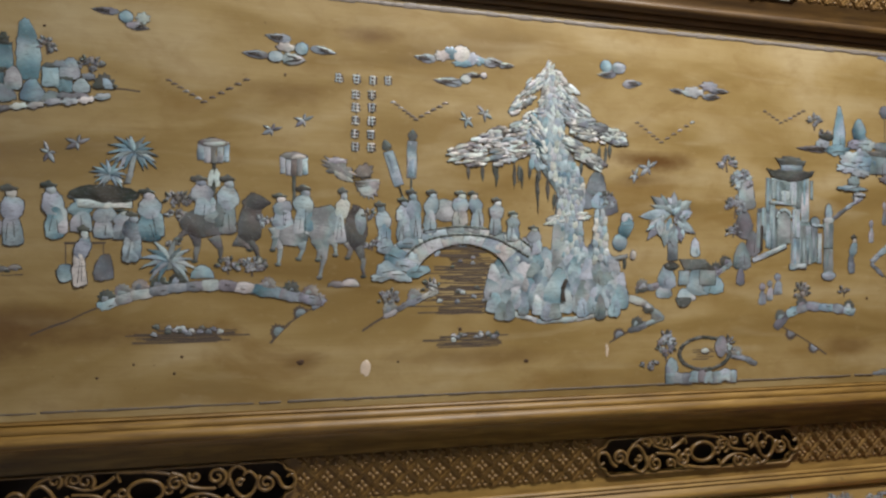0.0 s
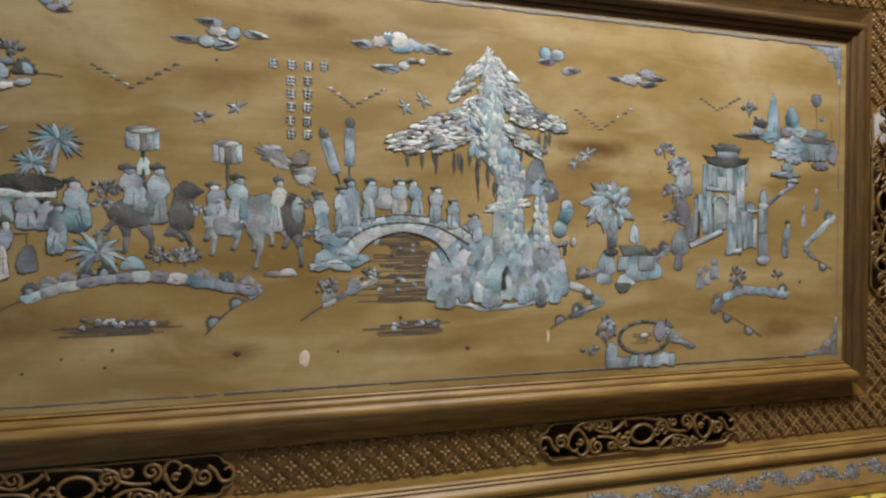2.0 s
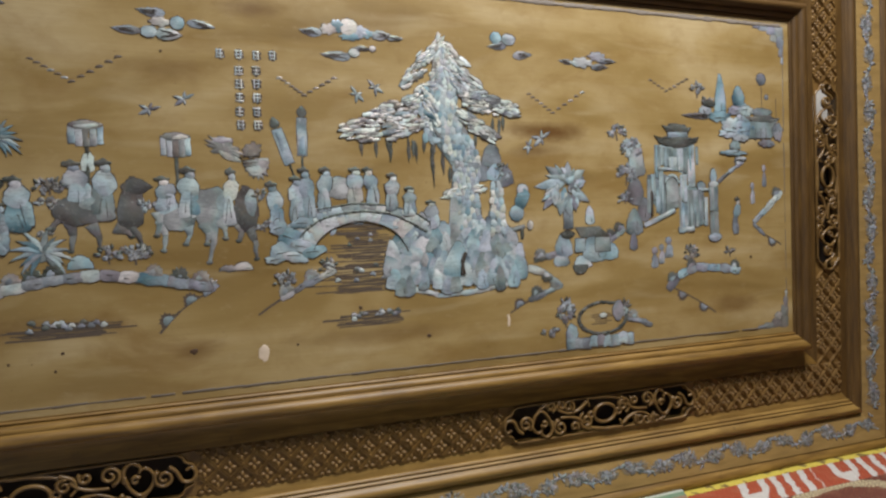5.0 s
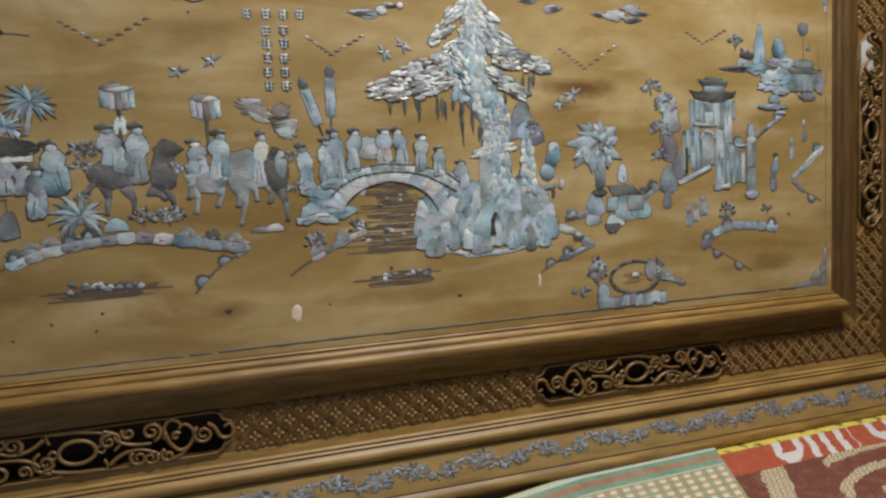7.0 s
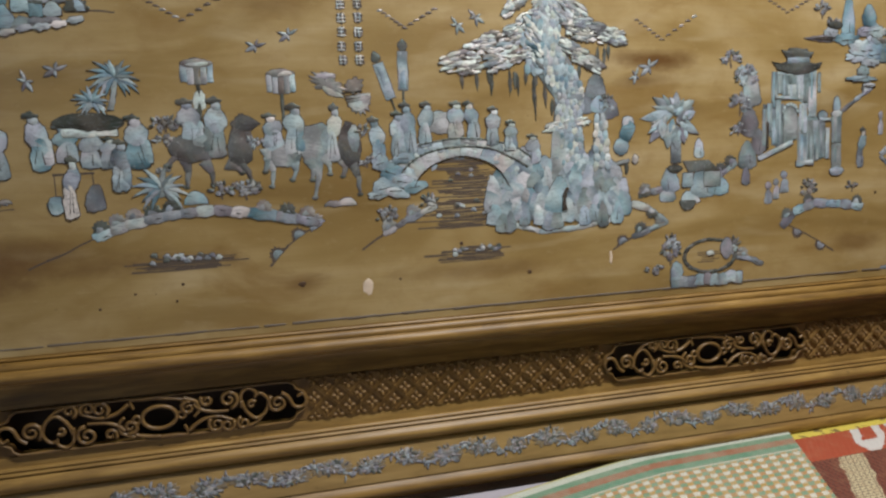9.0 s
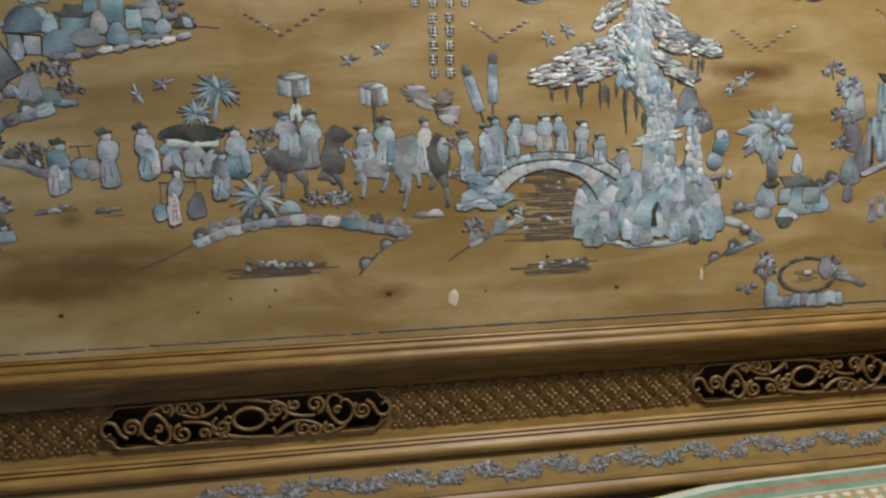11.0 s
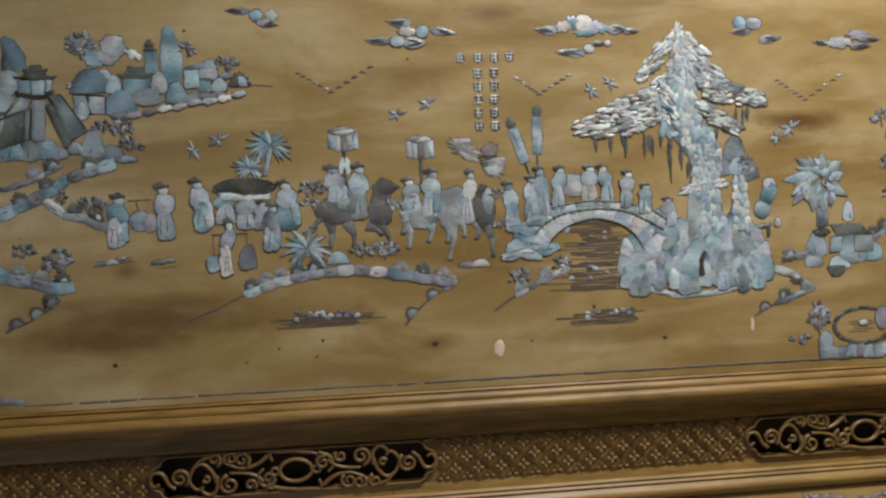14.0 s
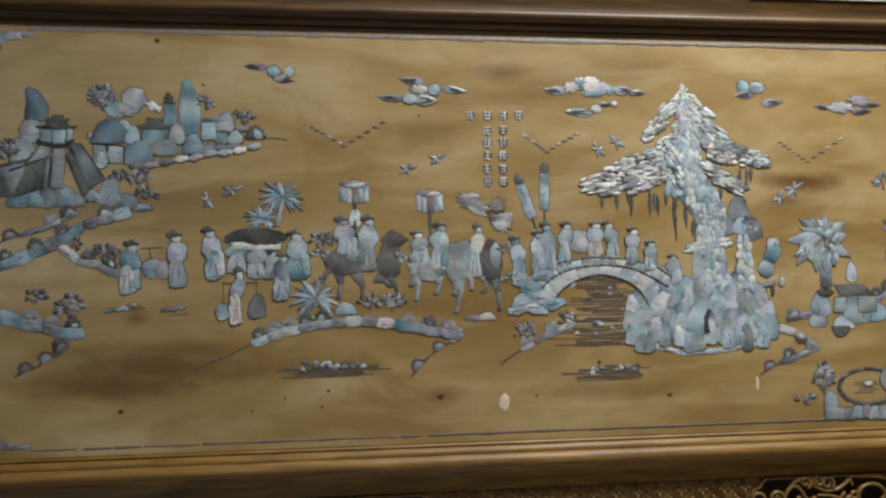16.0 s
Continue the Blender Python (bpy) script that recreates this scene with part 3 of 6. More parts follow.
def lump(x, z, w, h, mat, legs, label):
    """A broad rounded shell shape on tapered strips."""
    m = Motif("inlay_lump", label)
    for lx, lz, fx, fz in legs:
        m.add(bar(lx, lz, (lx + fx) / 2 + 0.004, (lz + fz) / 2, 0.017, 0.007), mat, grow=0.0005)
        m.add(bar((lx + fx) / 2 + 0.004, (lz + fz) / 2 + 0.002, fx, fz, 0.007, 0.0045), mat, grow=0.0005).add(blob(fx, fz, 0.009, 0.006), DUSK, grow=0.0003)
    m.add(blob(x, z, w, h, n=14), mat)
    m.add(blob(x + w * 0.2, z + h * 0.12, w * 0.5, h * 0.6), SAGE if mat is GLOOM else mat)
    return m.done()


def bank(points, thick, mats, tufts=0.8, label="low winding bank of pale shell blocks", tail=0):
    """A winding bank: blocks along a line, with scalloped tufts on top; tail: thin bare stretches at the start."""
    m = Motif("inlay_bank", label)
    for i, ((xa, za), (xb, zb)) in enumerate(zip(points, points[1:])):
        d = math.hypot(xb - xa, zb - za)
        n = max(1, round(d / 0.026))
        slope = math.atan2(zb - za, xb - xa)
        if i < tail:
            m.trace([(xa, za), ((xa + xb) / 2, (za + zb) / 2 + 0.001), (xb, zb)], 0.0028)
            if rng.random() < tufts:
                m.line(frill((xa + xb) / 2, (za + zb) / 2, 0.026, 0.016, slope))
                m.add(dome((xa + xb) / 2, (za + zb) / 2, 0.016, 0.010, slope), pick(LILAC, SAGE), grow=0.0004)
            continue
        for k in range(n):
            f, g = k / n, (k + 0.94) / n
            ux, uz = (xb - xa) / d, (zb - za) / d
            block = cut(0, 0, d / n * 1.12, thick * rng.uniform(0.8, 1.15), ((-0.5, -0.38), (0.0, -0.5), (0.5, -0.40), (0.52, 0.1), (0.44, 0.46), (0.05, 0.52), (-0.45, 0.42), (-0.52, 0.0)), 0.07)
            m.add([(xa + (xb - xa) * (f + g) / 2 + p * ux - q * uz, za + (zb - za) * (f + g) / 2 + p * uz + q * ux) for p, q in block], pick(*mats), grow=0.0006)
            if rng.random() < 0.7:
                p, q = rng.uniform(-0.3, 0.1) * d / n, rng.uniform(-0.2, 0.2) * thick
                cx, cz = xa + (xb - xa) * (f + g) / 2, za + (zb - za) * (f + g) / 2
                m.scratch(cx + p * ux - q * uz, cz + p * uz + q * ux, cx + (p + 0.3 * d / n) * ux - q * uz, cz + (p + 0.3 * d / n) * uz + q * ux, 0.0014)
            if rng.random() < tufts:
                fx, fz = xa + (xb - xa) * (f + g) / 2, za + (zb - za) * (f + g) / 2
                m.add(frill(fx, fz + thick * 0.30, 0.026, 0.017, slope), pick(DUSK, TAUPE), grow=0.0003)
                m.add(dome(fx, fz + thick * 0.30, 0.016, 0.010, slope), pick(LILAC, PEARL, SAGE), grow=0.0003)
    return m.done()


def bush(x, z, w, h, mats=None, n=9):
    """A stem with frilled clumps, veined, and a few loose leaves."""
    m = Motif("inlay_bush", "low scrubby bush of dark frilled shell")
    mats = tuple(TAUPE if q is DUSK else q for q in (mats or (LILAC, TAUPE, LILAC)))
    m.trace([(x, z - h / 2), (x + rng.uniform(-1, 1) * w * 0.1, z + h * 0.2)], 0.003)
    for k in range(max(4, n)):
        a, r = math.tau * (k + rng.uniform(-0.3, 0.3)) / max(4, n) * 2.6, rng.uniform(0.3, 1.1)
        cx, cz = x + 0.36 * r * math.cos(a) * w, z + (0.34 * r * math.sin(a) + 0.06) * h
        cw, ch = max(0.008, w * rng.uniform(0.26, 0.40)), max(0.007, h * rng.uniform(0.22, 0.36))
        m.add(ruffle(cx, cz, cw, ch, rng.choice((5, 6, 7)), rng.uniform(0, 3), 0.42), pick(*mats), grow=0.0004)
        for j in range(2):
            b = rng.uniform(0, math.tau)
            m.scratch(cx, cz, cx + 0.30 * cw * math.cos(b), cz + 0.36 * ch * math.sin(b), 0.0010, STROKE)
    for k in range(n):
        a = rng.uniform(-0.4, math.pi + 0.4)
        m.add(petal(x + 0.32 * w * math.cos(a), z + 0.32 * h * math.sin(a), rng.uniform(0.006, 0.010), 0.0038, a + rng.uniform(-0.5, 0.5)), pick(LILAC, DUSK), grow=0.0003)
    return m.done()


def ripples(x, z, w, h, n, chips=5, label="small reed island over engraved ripples"):
    m = Motif("inlay_water", label)
    for k in range(n):
        f = (k + rng.uniform(-0.3, 0.3)) / max(1, n - 1)
        cx, half = x + rng.uniform(-0.16, 0.16) * w, w * rng.uniform(0.18, 0.5) * (1 - 0.35 * abs(f - 0.4))
        zz = z - h / 2 + h * f
        m.trace([(cx - half, zz), (cx - half * 0.4, zz + rng.uniform(-0.001, 0.001)), (cx + half * 0.3, zz + rng.uniform(-0.001, 0.001)), (cx + half, zz + 0.0008)], rng.choice((0.0012, 0.0016, 0.0024)))
    for k in range(chips):
        m.add(frill(x + rng.uniform(-0.3, 0.3) * w, z + h * rng.uniform(-0.1, 0.5), max(0.008, w * 0.07), max(0.005, w * 0.045), rng.uniform(-0.3, 0.3), 4), pick(LILAC, ROSE, LILAC, DUSK), grow=0.0005)
    return m.done()


def rocks(spots, label, mats, name="inlay_rock_heap"):
    """Rounded standing rocks from back to front: x, foot, width, height."""
    m = Motif(name, label)
    for x, z, w, h in spots:
        lean = rng.uniform(-0.1, 0.1) * w
        m.add(peak(x, z, w, h, lean), pick(*mats))
        if rng.random() < 0.5:
            s = rng.uniform(-0.25, 0.25) * w
            m.add(bar(x + s, z + h * 0.08, x + s * 0.6 + lean, z + h * rng.uniform(0.4, 0.7), 0.0014, 0.0006), INK, grow=0.0, high=0.0007, name="engraved_stroke")
    return m.done()


def roofed(m, x, z, w, h, mat=DUSK):
    """A swept roof with upturned ends."""
    m.add([(x + w * u, z + h * v) for u, v in ((-0.52, 0.52), (-0.44, 0.20), (-0.30, 0.05), (0.0, 0.0), (0.30, 0.05), (0.44, 0.20), (0.52, 0.52), (0.38, 0.42), (0.27, 0.58), (0.23, 1.0), (0.0, 0.94), (-0.23, 1.0), (-0.27, 0.58), (-0.38, 0.42))], mat)


# ---------------------------------------------------------------- inlay: sky
cloud((("wisp", -0.586, 1.213, 0.035, 0.010, LILAC), ("disc", -0.560, 1.207, 0.018, 0.016, TEAL), ("puff", -0.539, 1.207, 0.021, 0.017, BRIGHT), ("back", -0.545, 1.195, 0.031, 0.010, LILAC)))
cloud((("wisp", -0.358, 1.196, 0.038, 0.014, LILAC), ("back", -0.293, 1.183, 0.038, 0.011, LILAC), ("wisp", -0.389, 1.170, 0.038, 0.011, LILAC), ("puff", -0.347, 1.183, 0.029, 0.014, ROSE), ("disc", -0.324, 1.183, 0.019, 0.018, AQUA),
       ("disc", -0.361, 1.169, 0.021, 0.016, PEARL), ("back", -0.335, 1.167, 0.035, 0.017, SAGE)))
cloud((("wisp", -0.140, 1.184, 0.035, 0.013, LILAC), ("puff", -0.113, 1.190, 0.028, 0.018, ROSE), ("puff", -0.099, 1.195, 0.025, 0.021, AQUA), ("puff", -0.067, 1.189, 0.031, 0.021, PEARL), ("puff", -0.081, 1.181, 0.034, 0.013, AQUA), ("disc", -0.082, 1.195, 0.029, 0.027, BRIGHT),
       ("puff", -0.056, 1.187, 0.025, 0.015, AQUA), ("back", -0.030, 1.186, 0.036, 0.015, LILAC), ("back", -0.009, 1.183, 0.026, 0.008, LILAC)), "large drifting cloud of bright pearl with lilac wisps")
cloud((("wisp", -0.103, 1.151, 0.047, 0.014, LILAC), ("back", -0.061, 1.164, 0.029, 0.008, LILAC), ("disc", -0.075, 1.157, 0.017, 0.013, BRIGHT), ("disc", -0.046, 1.165, 0.010, 0.009, ROSE)))
cloud((("wisp", 0.165, 1.182, 0.035, 0.012, LILAC), ("disc", 0.163, 1.195, 0.021, 0.020, AQUA), ("disc", 0.186, 1.194, 0.026, 0.018, SAGE)))
cloud((("back", 0.212, 1.170, 0.037, 0.014, LILAC),), "single lilac cloud wisp")
cloud((("wisp", 0.294, 1.164, 0.029, 0.009, LILAC), ("back", 0.378, 1.169, 0.037, 0.010, LILAC), ("puff", 0.325, 1.164, 0.048, 0.019, SAGE), ("puff", 0.357, 1.176, 0.039, 0.018, LILAC), ("back", 0.362, 1.158, 0.035, 0.011, LILAC)))
flock(-0.505, 1.123, -0.458, 1.096, -0.401, 1.131)
flock(-0.188, 1.113, -0.153, 1.089, -0.107, 1.116)
flock(0.222, 1.105, 0.267, 1.075, 0.326, 1.112)
flock(0.470, 1.139, 0.504, 1.121, 0.550, 1.144, 4, 5)
for bx, bz, bs, bt in ((-0.365, 1.063, 0.026, 0.3), (-0.320, 1.079, 0.026, 0.5), (-0.073, 1.095, 0.026, 2.2), (-0.044, 1.107, 0.026, 2.4),
                       (-0.654, 1.018, 0.026, 1.9), (-0.619, 1.032, 0.028, 0.4), (0.243, 1.033, 0.034, 0.6), (0.219, 1.020, 0.024, 1.2)):
    fleck(bx, bz, bs, bt)

# unreadable characters as plain bars
m = Motif("inlay_writing", "columns of small pale shell bars")
for cx, cz in ((-0.270, 1.145), (-0.244, 1.145), (-0.220, 1.145), (-0.197, 1.146), (-0.245, 1.122), (-0.245, 1.103), (-0.245, 1.084), (-0.246, 1.064), (-0.245, 1.045),
               (-0.221, 1.123), (-0.221, 1.104), (-0.221, 1.084), (-0.222, 1.064), (-0.221, 1.045)):
    m.line(ruffle(cx + 0.0008, cz - 0.0006, 0.015, 0.017, 6, 0.0, 0.25))
    for k in (-1, 0, 1):
        s = rng.uniform(0.0035, 0.0062)
        m.add(bar(cx - s, cz + k * 0.0050, cx + s, cz + k * 0.0050, 0.0017), pick(PEARL, BRIGHT, SAGE), grow=0.0004, high=0.0004, name="plain_bar")
    for s in rng.choice(((-0.003, 0.003), (0.0,), (-0.004, 0.001))):
        m.add(bar(cx + s, cz - 0.0066, cx + s, cz + 0.0066, 0.0016), pick(PEARL, BRIGHT), grow=0.0004, high=0.0004, name="plain_bar")
m.done()

# ---------------------------------------------------------------- inlay: far shore at one end
m = Motif("inlay_crag", "tall blue-grey shell crags")
m.add(blob(-0.904, 1.081, 0.034, 0.054, 0.0, 12, 0.12), SAGE).add(blob(-0.896, 1.117, 0.032, 0.036, 0.0, 12, 0.12), SAGE)
m.add(cut(-0.888, 1.130, 0.033, 0.049, ((-0.46, 0.0), (0.5, 0.02), (0.48, 0.42), (0.3, 0.68), (-0.05, 0.92), (-0.3, 1.0), (-0.46, 0.95), (-0.42, 0.6), (-0.5, 0.3)), 0.02), TEAL)
m.done()
bush(-0.925, 1.088, 0.027, 0.040, (LILAC, SAGE, LILAC), 11)
m = Motif("inlay_pavilion", "pavilion on splayed stilts with a dark curved roof", 0.0012)
m.add([(-0.943, 1.066), (-0.877, 1.080), (-0.881, 1.035), (-0.920, 1.021), (-0.943, 1.029)], DUSK).add([(-0.940, 1.063), (-0.882, 1.075), (-0.886, 1.039), (-0.922, 1.027)], SAGE, grow=0.0004)
m.add([(-0.882, 1.096), (-0.866, 1.094), (-0.872, 1.080), (-0.904, 1.070)], SAGE)
m.add([(-0.875, 1.077), (-0.868, 1.080), (-0.873, 1.037), (-0.881, 1.039)], SAGE, grow=0.0006)
m.add([(-0.866, 1.092), (-0.849, 1.092), (-0.851, 1.035), (-0.869, 1.035)], SAGE)
m.add([(-0.850, 1.084), (-0.841, 1.084), (-0.816, 1.031), (-0.826, 1.025)], DUSK)
m.add([(-0.848, 1.098), (-0.828, 1.098), (-0.795, 1.048), (-0.818, 1.035), (-0.839, 1.082)], SAGE)
m.scratch(-0.923, 1.060, -0.877, 1.077, 0.003, INK).scratch(-0.903, 1.070, -0.881, 1.094, 0.002, INK).scratch(-0.827, 1.097, -0.797, 1.052, 0.002, INK).scratch(-0.868, 1.080, -0.870, 1.038, 0.002, INK)
m.add([(-0.888, 1.104), (-0.836, 1.105), (-0.838, 1.096), (-0.862, 1.091), (-0.886, 1.096)], INK, grow=0.0)
for k in range(3):
    m.add([(-0.884, 1.118), (-0.867, 1.118), (-0.867, 1.098), (-0.882, 1.101)] if k == 0 else [(-0.866, 1.118), (-0.849, 1.118), (-0.849, 1.098), (-0.866, 1.098)] if k == 1 else [(-0.848, 1.118), (-0.839, 1.118), (-0.840, 1.102), (-0.848, 1.098)], (TEAL, AQUA, TEAL)[k], grow=0.0004)
roofed(m, -0.861, 1.118, 0.055, 0.012)
roofed(m, -0.860, 1.129, 0.030, 0.010)
m.done()
rocks(((-0.911, 1.009, 0.036, 0.018), (-0.894, 1.011, 0.026, 0.026), (-0.873, 1.009, 0.026, 0.029), (-0.851, 1.011, 0.037, 0.027), (-0.835, 1.010, 0.024, 0.016), (-0.812, 1.017, 0.023, 0.016), (-0.790, 1.013, 0.032, 0.039), (-0.768, 1.006, 0.040, 0.021), (-0.745, 1.004, 0.031, 0.009)), "rounded blue shell boulders", (AQUA, SAGE, TEAL, SAGE))
bush(-0.751, 1.052, 0.037, 0.025, (LILAC, SAGE, DUSK), 11)
bush(-0.738, 1.027, 0.031, 0.018, (LILAC, DUSK), 9)
bush(-0.774, 1.052, 0.027, 0.018, (SAGE, LILAC), 8)
bush(-0.800, 1.164, 0.045, 0.038, (LILAC, LILAC, SAGE), 13)
m = Motif("inlay_island", "island of rounded blue and pale shell rocks", 0.0004)
m.add(ruffle(-0.781, 1.148, 0.031, 0.026, 9, 0.0, 0.14), AQUA).add(ruffle(-0.756, 1.163, 0.037, 0.037, 9, 0.4, 0.16), SAGE).add(ruffle(-0.765, 1.148, 0.028, 0.022, 8), SAGE)
m.add(ruffle(-0.729, 1.152, 0.029, 0.014, 5, -0.5, 0.3), BRIGHT, grow=0.0004)
m.add(cut(-0.679, 1.112, 0.030, 0.083, ((-0.40, 0.0), (0.34, 0.0), (0.50, 0.22), (0.46, 0.5), (0.28, 0.78), (0.02, 0.97), (-0.16, 1.0), (-0.36, 0.9), (-0.48, 0.62), (-0.46, 0.25)), 0.02), AQUA)
m.add([(-0.714, 1.158), (-0.698, 1.158), (-0.697, 1.126), (-0.715, 1.126)], AQUA)
m.add(peak(-0.770, 1.113, 0.023, 0.020), PEARL).add(peak(-0.758, 1.100, 0.021, 0.024), AQUA)
m.add([(-0.745, 1.119), (-0.707, 1.120), (-0.708, 1.100), (-0.726, 1.097), (-0.744, 1.100)], AQUA)
m.add(dome(-0.787, 1.100, 0.058, 0.034), TEAL)
m.add([(-0.812, 1.098), (-0.769, 1.094), (-0.770, 1.071), (-0.810, 1.070)], SAGE).add([(-0.796, 1.096), (-0.790, 1.096), (-0.788, 1.071), (-0.795, 1.070)], INK, grow=0.0)
m.add(peak(-0.801, 1.065, 0.016, 0.024), AQUA).add(peak(-0.749, 1.069, 0.043, 0.035), TEAL)
m.add(peak(-0.715, 1.084, 0.042, 0.022), SAGE).add(peak(-0.697, 1.100, 0.023, 0.030), SAGE)
m.add([(-0.662, 1.132), (-0.643, 1.132), (-0.642, 1.103), (-0.662, 1.106)], AQUA).add(peak(-0.629, 1.118, 0.027, 0.028), PEARL).add([(-0.642, 1.116), (-0.626, 1.116), (-0.626, 1.100), (-0.642, 1.099)], AQUA)
m.add(peak(-0.674, 1.086, 0.030, 0.028), TEAL).add(peak(-0.615, 1.101, 0.022, 0.018), SAGE).add(peak(-0.651, 1.085, 0.026, 0.015), SAGE).add(peak(-0.634, 1.090, 0.022, 0.009), LILAC).add(peak(-0.617, 1.092, 0.025, 0.008), LILAC)
m.add(ruffle(-0.640, 1.136, 0.022, 0.011, 7), LILAC, grow=0.0005).add(ruffle(-0.606, 1.122, 0.018, 0.011, 6), LILAC, grow=0.0005)
m.add(frill(-0.586, 1.107, 0.032, 0.022), DUSK, grow=0.0004).add(dome(-0.586, 1.107, 0.022, 0.015), AQUA, grow=0.0003)
m.trace([(-0.577, 1.108), (-0.559, 1.108), (-0.541, 1.106)], 0.002)
for k in range(9):
    m.add(ruffle(-0.752 + 0.0205 * k, 1.0665 + 0.0036 * k + rng.uniform(-0.002, 0.002), 0.024, 0.010, 5, 0.2), pick(ROSE, BRIGHT, LILAC, PEARL), grow=0.0005)
m.done()
m = Motif("inlay_roof_row", "low dark roofs among the rocks", 0.0012)
roofed(m, -0.728, 1.118, 0.045, 0.018)
roofed(m, -0.707, 1.157, 0.017, 0.007)
roofed(m, -0.708, 1.163, 0.012, 0.010)
m.add(blob(-0.652, 1.133, 0.021, 0.007), DUSK, grow=0.0003).add(bar(-0.642, 1.116, -0.625, 1.117, 0.005), DUSK, grow=0.0003)
m.scratch(-0.811, 1.099, -0.769, 1.096, 0.0025, INK).scratch(-0.769, 1.094, -0.769, 1.071, 0.002, INK)
m.done()
bush(-0.656, 1.160, 0.018, 0.025, (LILAC, DUSK), 6)
bush(-0.604, 1.138, 0.036, 0.019, (LILAC, DUSK), 10)
bush(-0.810, 1.111, 0.012, 0.009, (LILAC, DUSK), 4)

# ---------------------------------------------------------------- inlay: paths and banks at that end
bank([(-0.936, 0.926), (-0.895, 0.941), (-0.857, 0.960), (-0.823, 0.983), (-0.760, 1.002)], 0.017, (LILAC, AQUA, LILAC), 0.7, "winding path of lilac shell blocks")
bank([(-0.936, 0.959), (-0.906, 0.970), (-0.876, 0.978), (-0.831, 1.001)], 0.007, (LILAC, SAGE), 0.6, tail=1)
bank([(-0.857, 0.953), (-0.830, 0.932), (-0.804, 0.926), (-0.775, 0.912)], 0.013, (LILAC, ROSE, LILAC), 0.8)
bush(-0.792, 0.945, 0.045, 0.018, (LILAC, DUSK))
bush(-0.834, 0.954, 0.012, 0.022, (DUSK,), 5)
bank([(-0.935, 0.856), (-0.909, 0.848), (-0.879, 0.841), (-0.851, 0.831), (-0.822, 0.832)], 0.022, (LILAC, AQUA, LILAC), 0.8)
bush(-0.887, 0.883, 0.03, 0.02, (LILAC, DUSK), 7)
bush(-0.841, 0.866, 0.045, 0.045, (LILAC, DUSK), 12)
bank([(-0.915, 0.772), (-0.882, 0.786), (-0.860, 0.801), (-0.843, 0.814)], 0.008, (LILAC, DUSK), 0.9, tail=2)
ripples(-0.757, 0.865, 0.035, 0.006, 3, 3)
ripples(-0.703, 0.858, 0.05, 0.006, 2, 3)

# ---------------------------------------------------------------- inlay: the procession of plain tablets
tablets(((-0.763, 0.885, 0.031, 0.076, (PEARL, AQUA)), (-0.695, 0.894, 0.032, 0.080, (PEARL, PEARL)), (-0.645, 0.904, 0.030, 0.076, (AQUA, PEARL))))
m = Motif("inlay_bundle", "carried bundle of rounded shell pieces")
m.add(blob(-0.731, 0.921, 0.030, 0.028), PEARL).add(blob(-0.717, 0.918, 0.024, 0.026), LILAC)
m.trace([(-0.746, 0.949), (-0.715, 0.950)], 0.002).trace([(-0.735, 0.949), (-0.731, 0.929)], 0.0015)
for k in range(4):
    m.add(dome(-0.786 + 0.016 * k + (0.045 if k > 1 else 0), 0.859 + 0.002 * (k % 2), 0.018, 0.007, 0.1), pick(TAUPE, LILAC), grow=0.0005)
m.done()
palm(-0.579, 0.979, 0.990, 0.022, 11, AQUA)
palm(-0.548, 0.980, 1.022, 0.029, 13)
palm(-0.501, 0.852, 0.872, 0.034, 11, SAGE, False)
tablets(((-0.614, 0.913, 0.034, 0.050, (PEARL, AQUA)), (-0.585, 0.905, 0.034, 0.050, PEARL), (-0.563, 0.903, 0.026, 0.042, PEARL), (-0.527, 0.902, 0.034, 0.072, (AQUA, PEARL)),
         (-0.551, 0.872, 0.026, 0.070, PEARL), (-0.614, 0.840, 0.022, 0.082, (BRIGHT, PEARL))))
m = Motif("inlay_litter", "dark oval litter canopy over pale shell bundles", 0.0012)
m.add(blob(-0.585, 0.964, 0.088, 0.026, 0.0, 16, 0.03), DUSK)
m.add(bar(-0.619, 0.951, -0.550, 0.952, 0.012), BRIGHT)
m.add(blob(-0.632, 0.857, 0.022, 0.024), AQUA).add(gown(-0.585, 0.847, 0.024, 0.036), LILAC)
m.trace([(-0.632, 0.899), (-0.632, 0.867)], 0.0015).trace([(-0.586, 0.898), (-0.585, 0.878)], 0.0015).trace([(-0.634, 0.897), (-0.583, 0.898)], 0.003)
m.done()
bush(-0.490, 0.959, 0.045, 0.022, (DUSK, LILAC))
bush(-0.490, 0.937, 0.036, 0.014, (ROSE, LILAC), 6)
bush(-0.375, 0.930, 0.028, 0.014, (ROSE, PEARL), 6)
lump(-0.453, 0.928, 0.075, 0.040, GLOOM, ((-0.468, 0.913, -0.468, 0.874), (-0.443, 0.909, -0.433, 0.876), (-0.402, 0.912, -0.380, 0.877), (-0.414, 0.904, -0.394, 0.891), (-0.476, 0.922, -0.492, 0.904)), "broad dark shell mass on tapered strips")
m = Motif("inlay_crest", "upright dark shell wedge")
m.add(peak(-0.395, 0.905, 0.034, 0.066, 0.006), GLOOM).add(petal(-0.405, 0.960, 0.040, 0.022, -0.05), GLOOM)
m.done()
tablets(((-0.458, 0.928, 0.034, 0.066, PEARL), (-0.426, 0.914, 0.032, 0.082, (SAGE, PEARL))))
drum(-0.444, 1.029, 0.043, 0.034, 0.965)
m = Motif("inlay_stem", "bright shell stem")
m.add(gown(-0.444, 0.979, 0.017, 0.026), BRIGHT)
m.done()
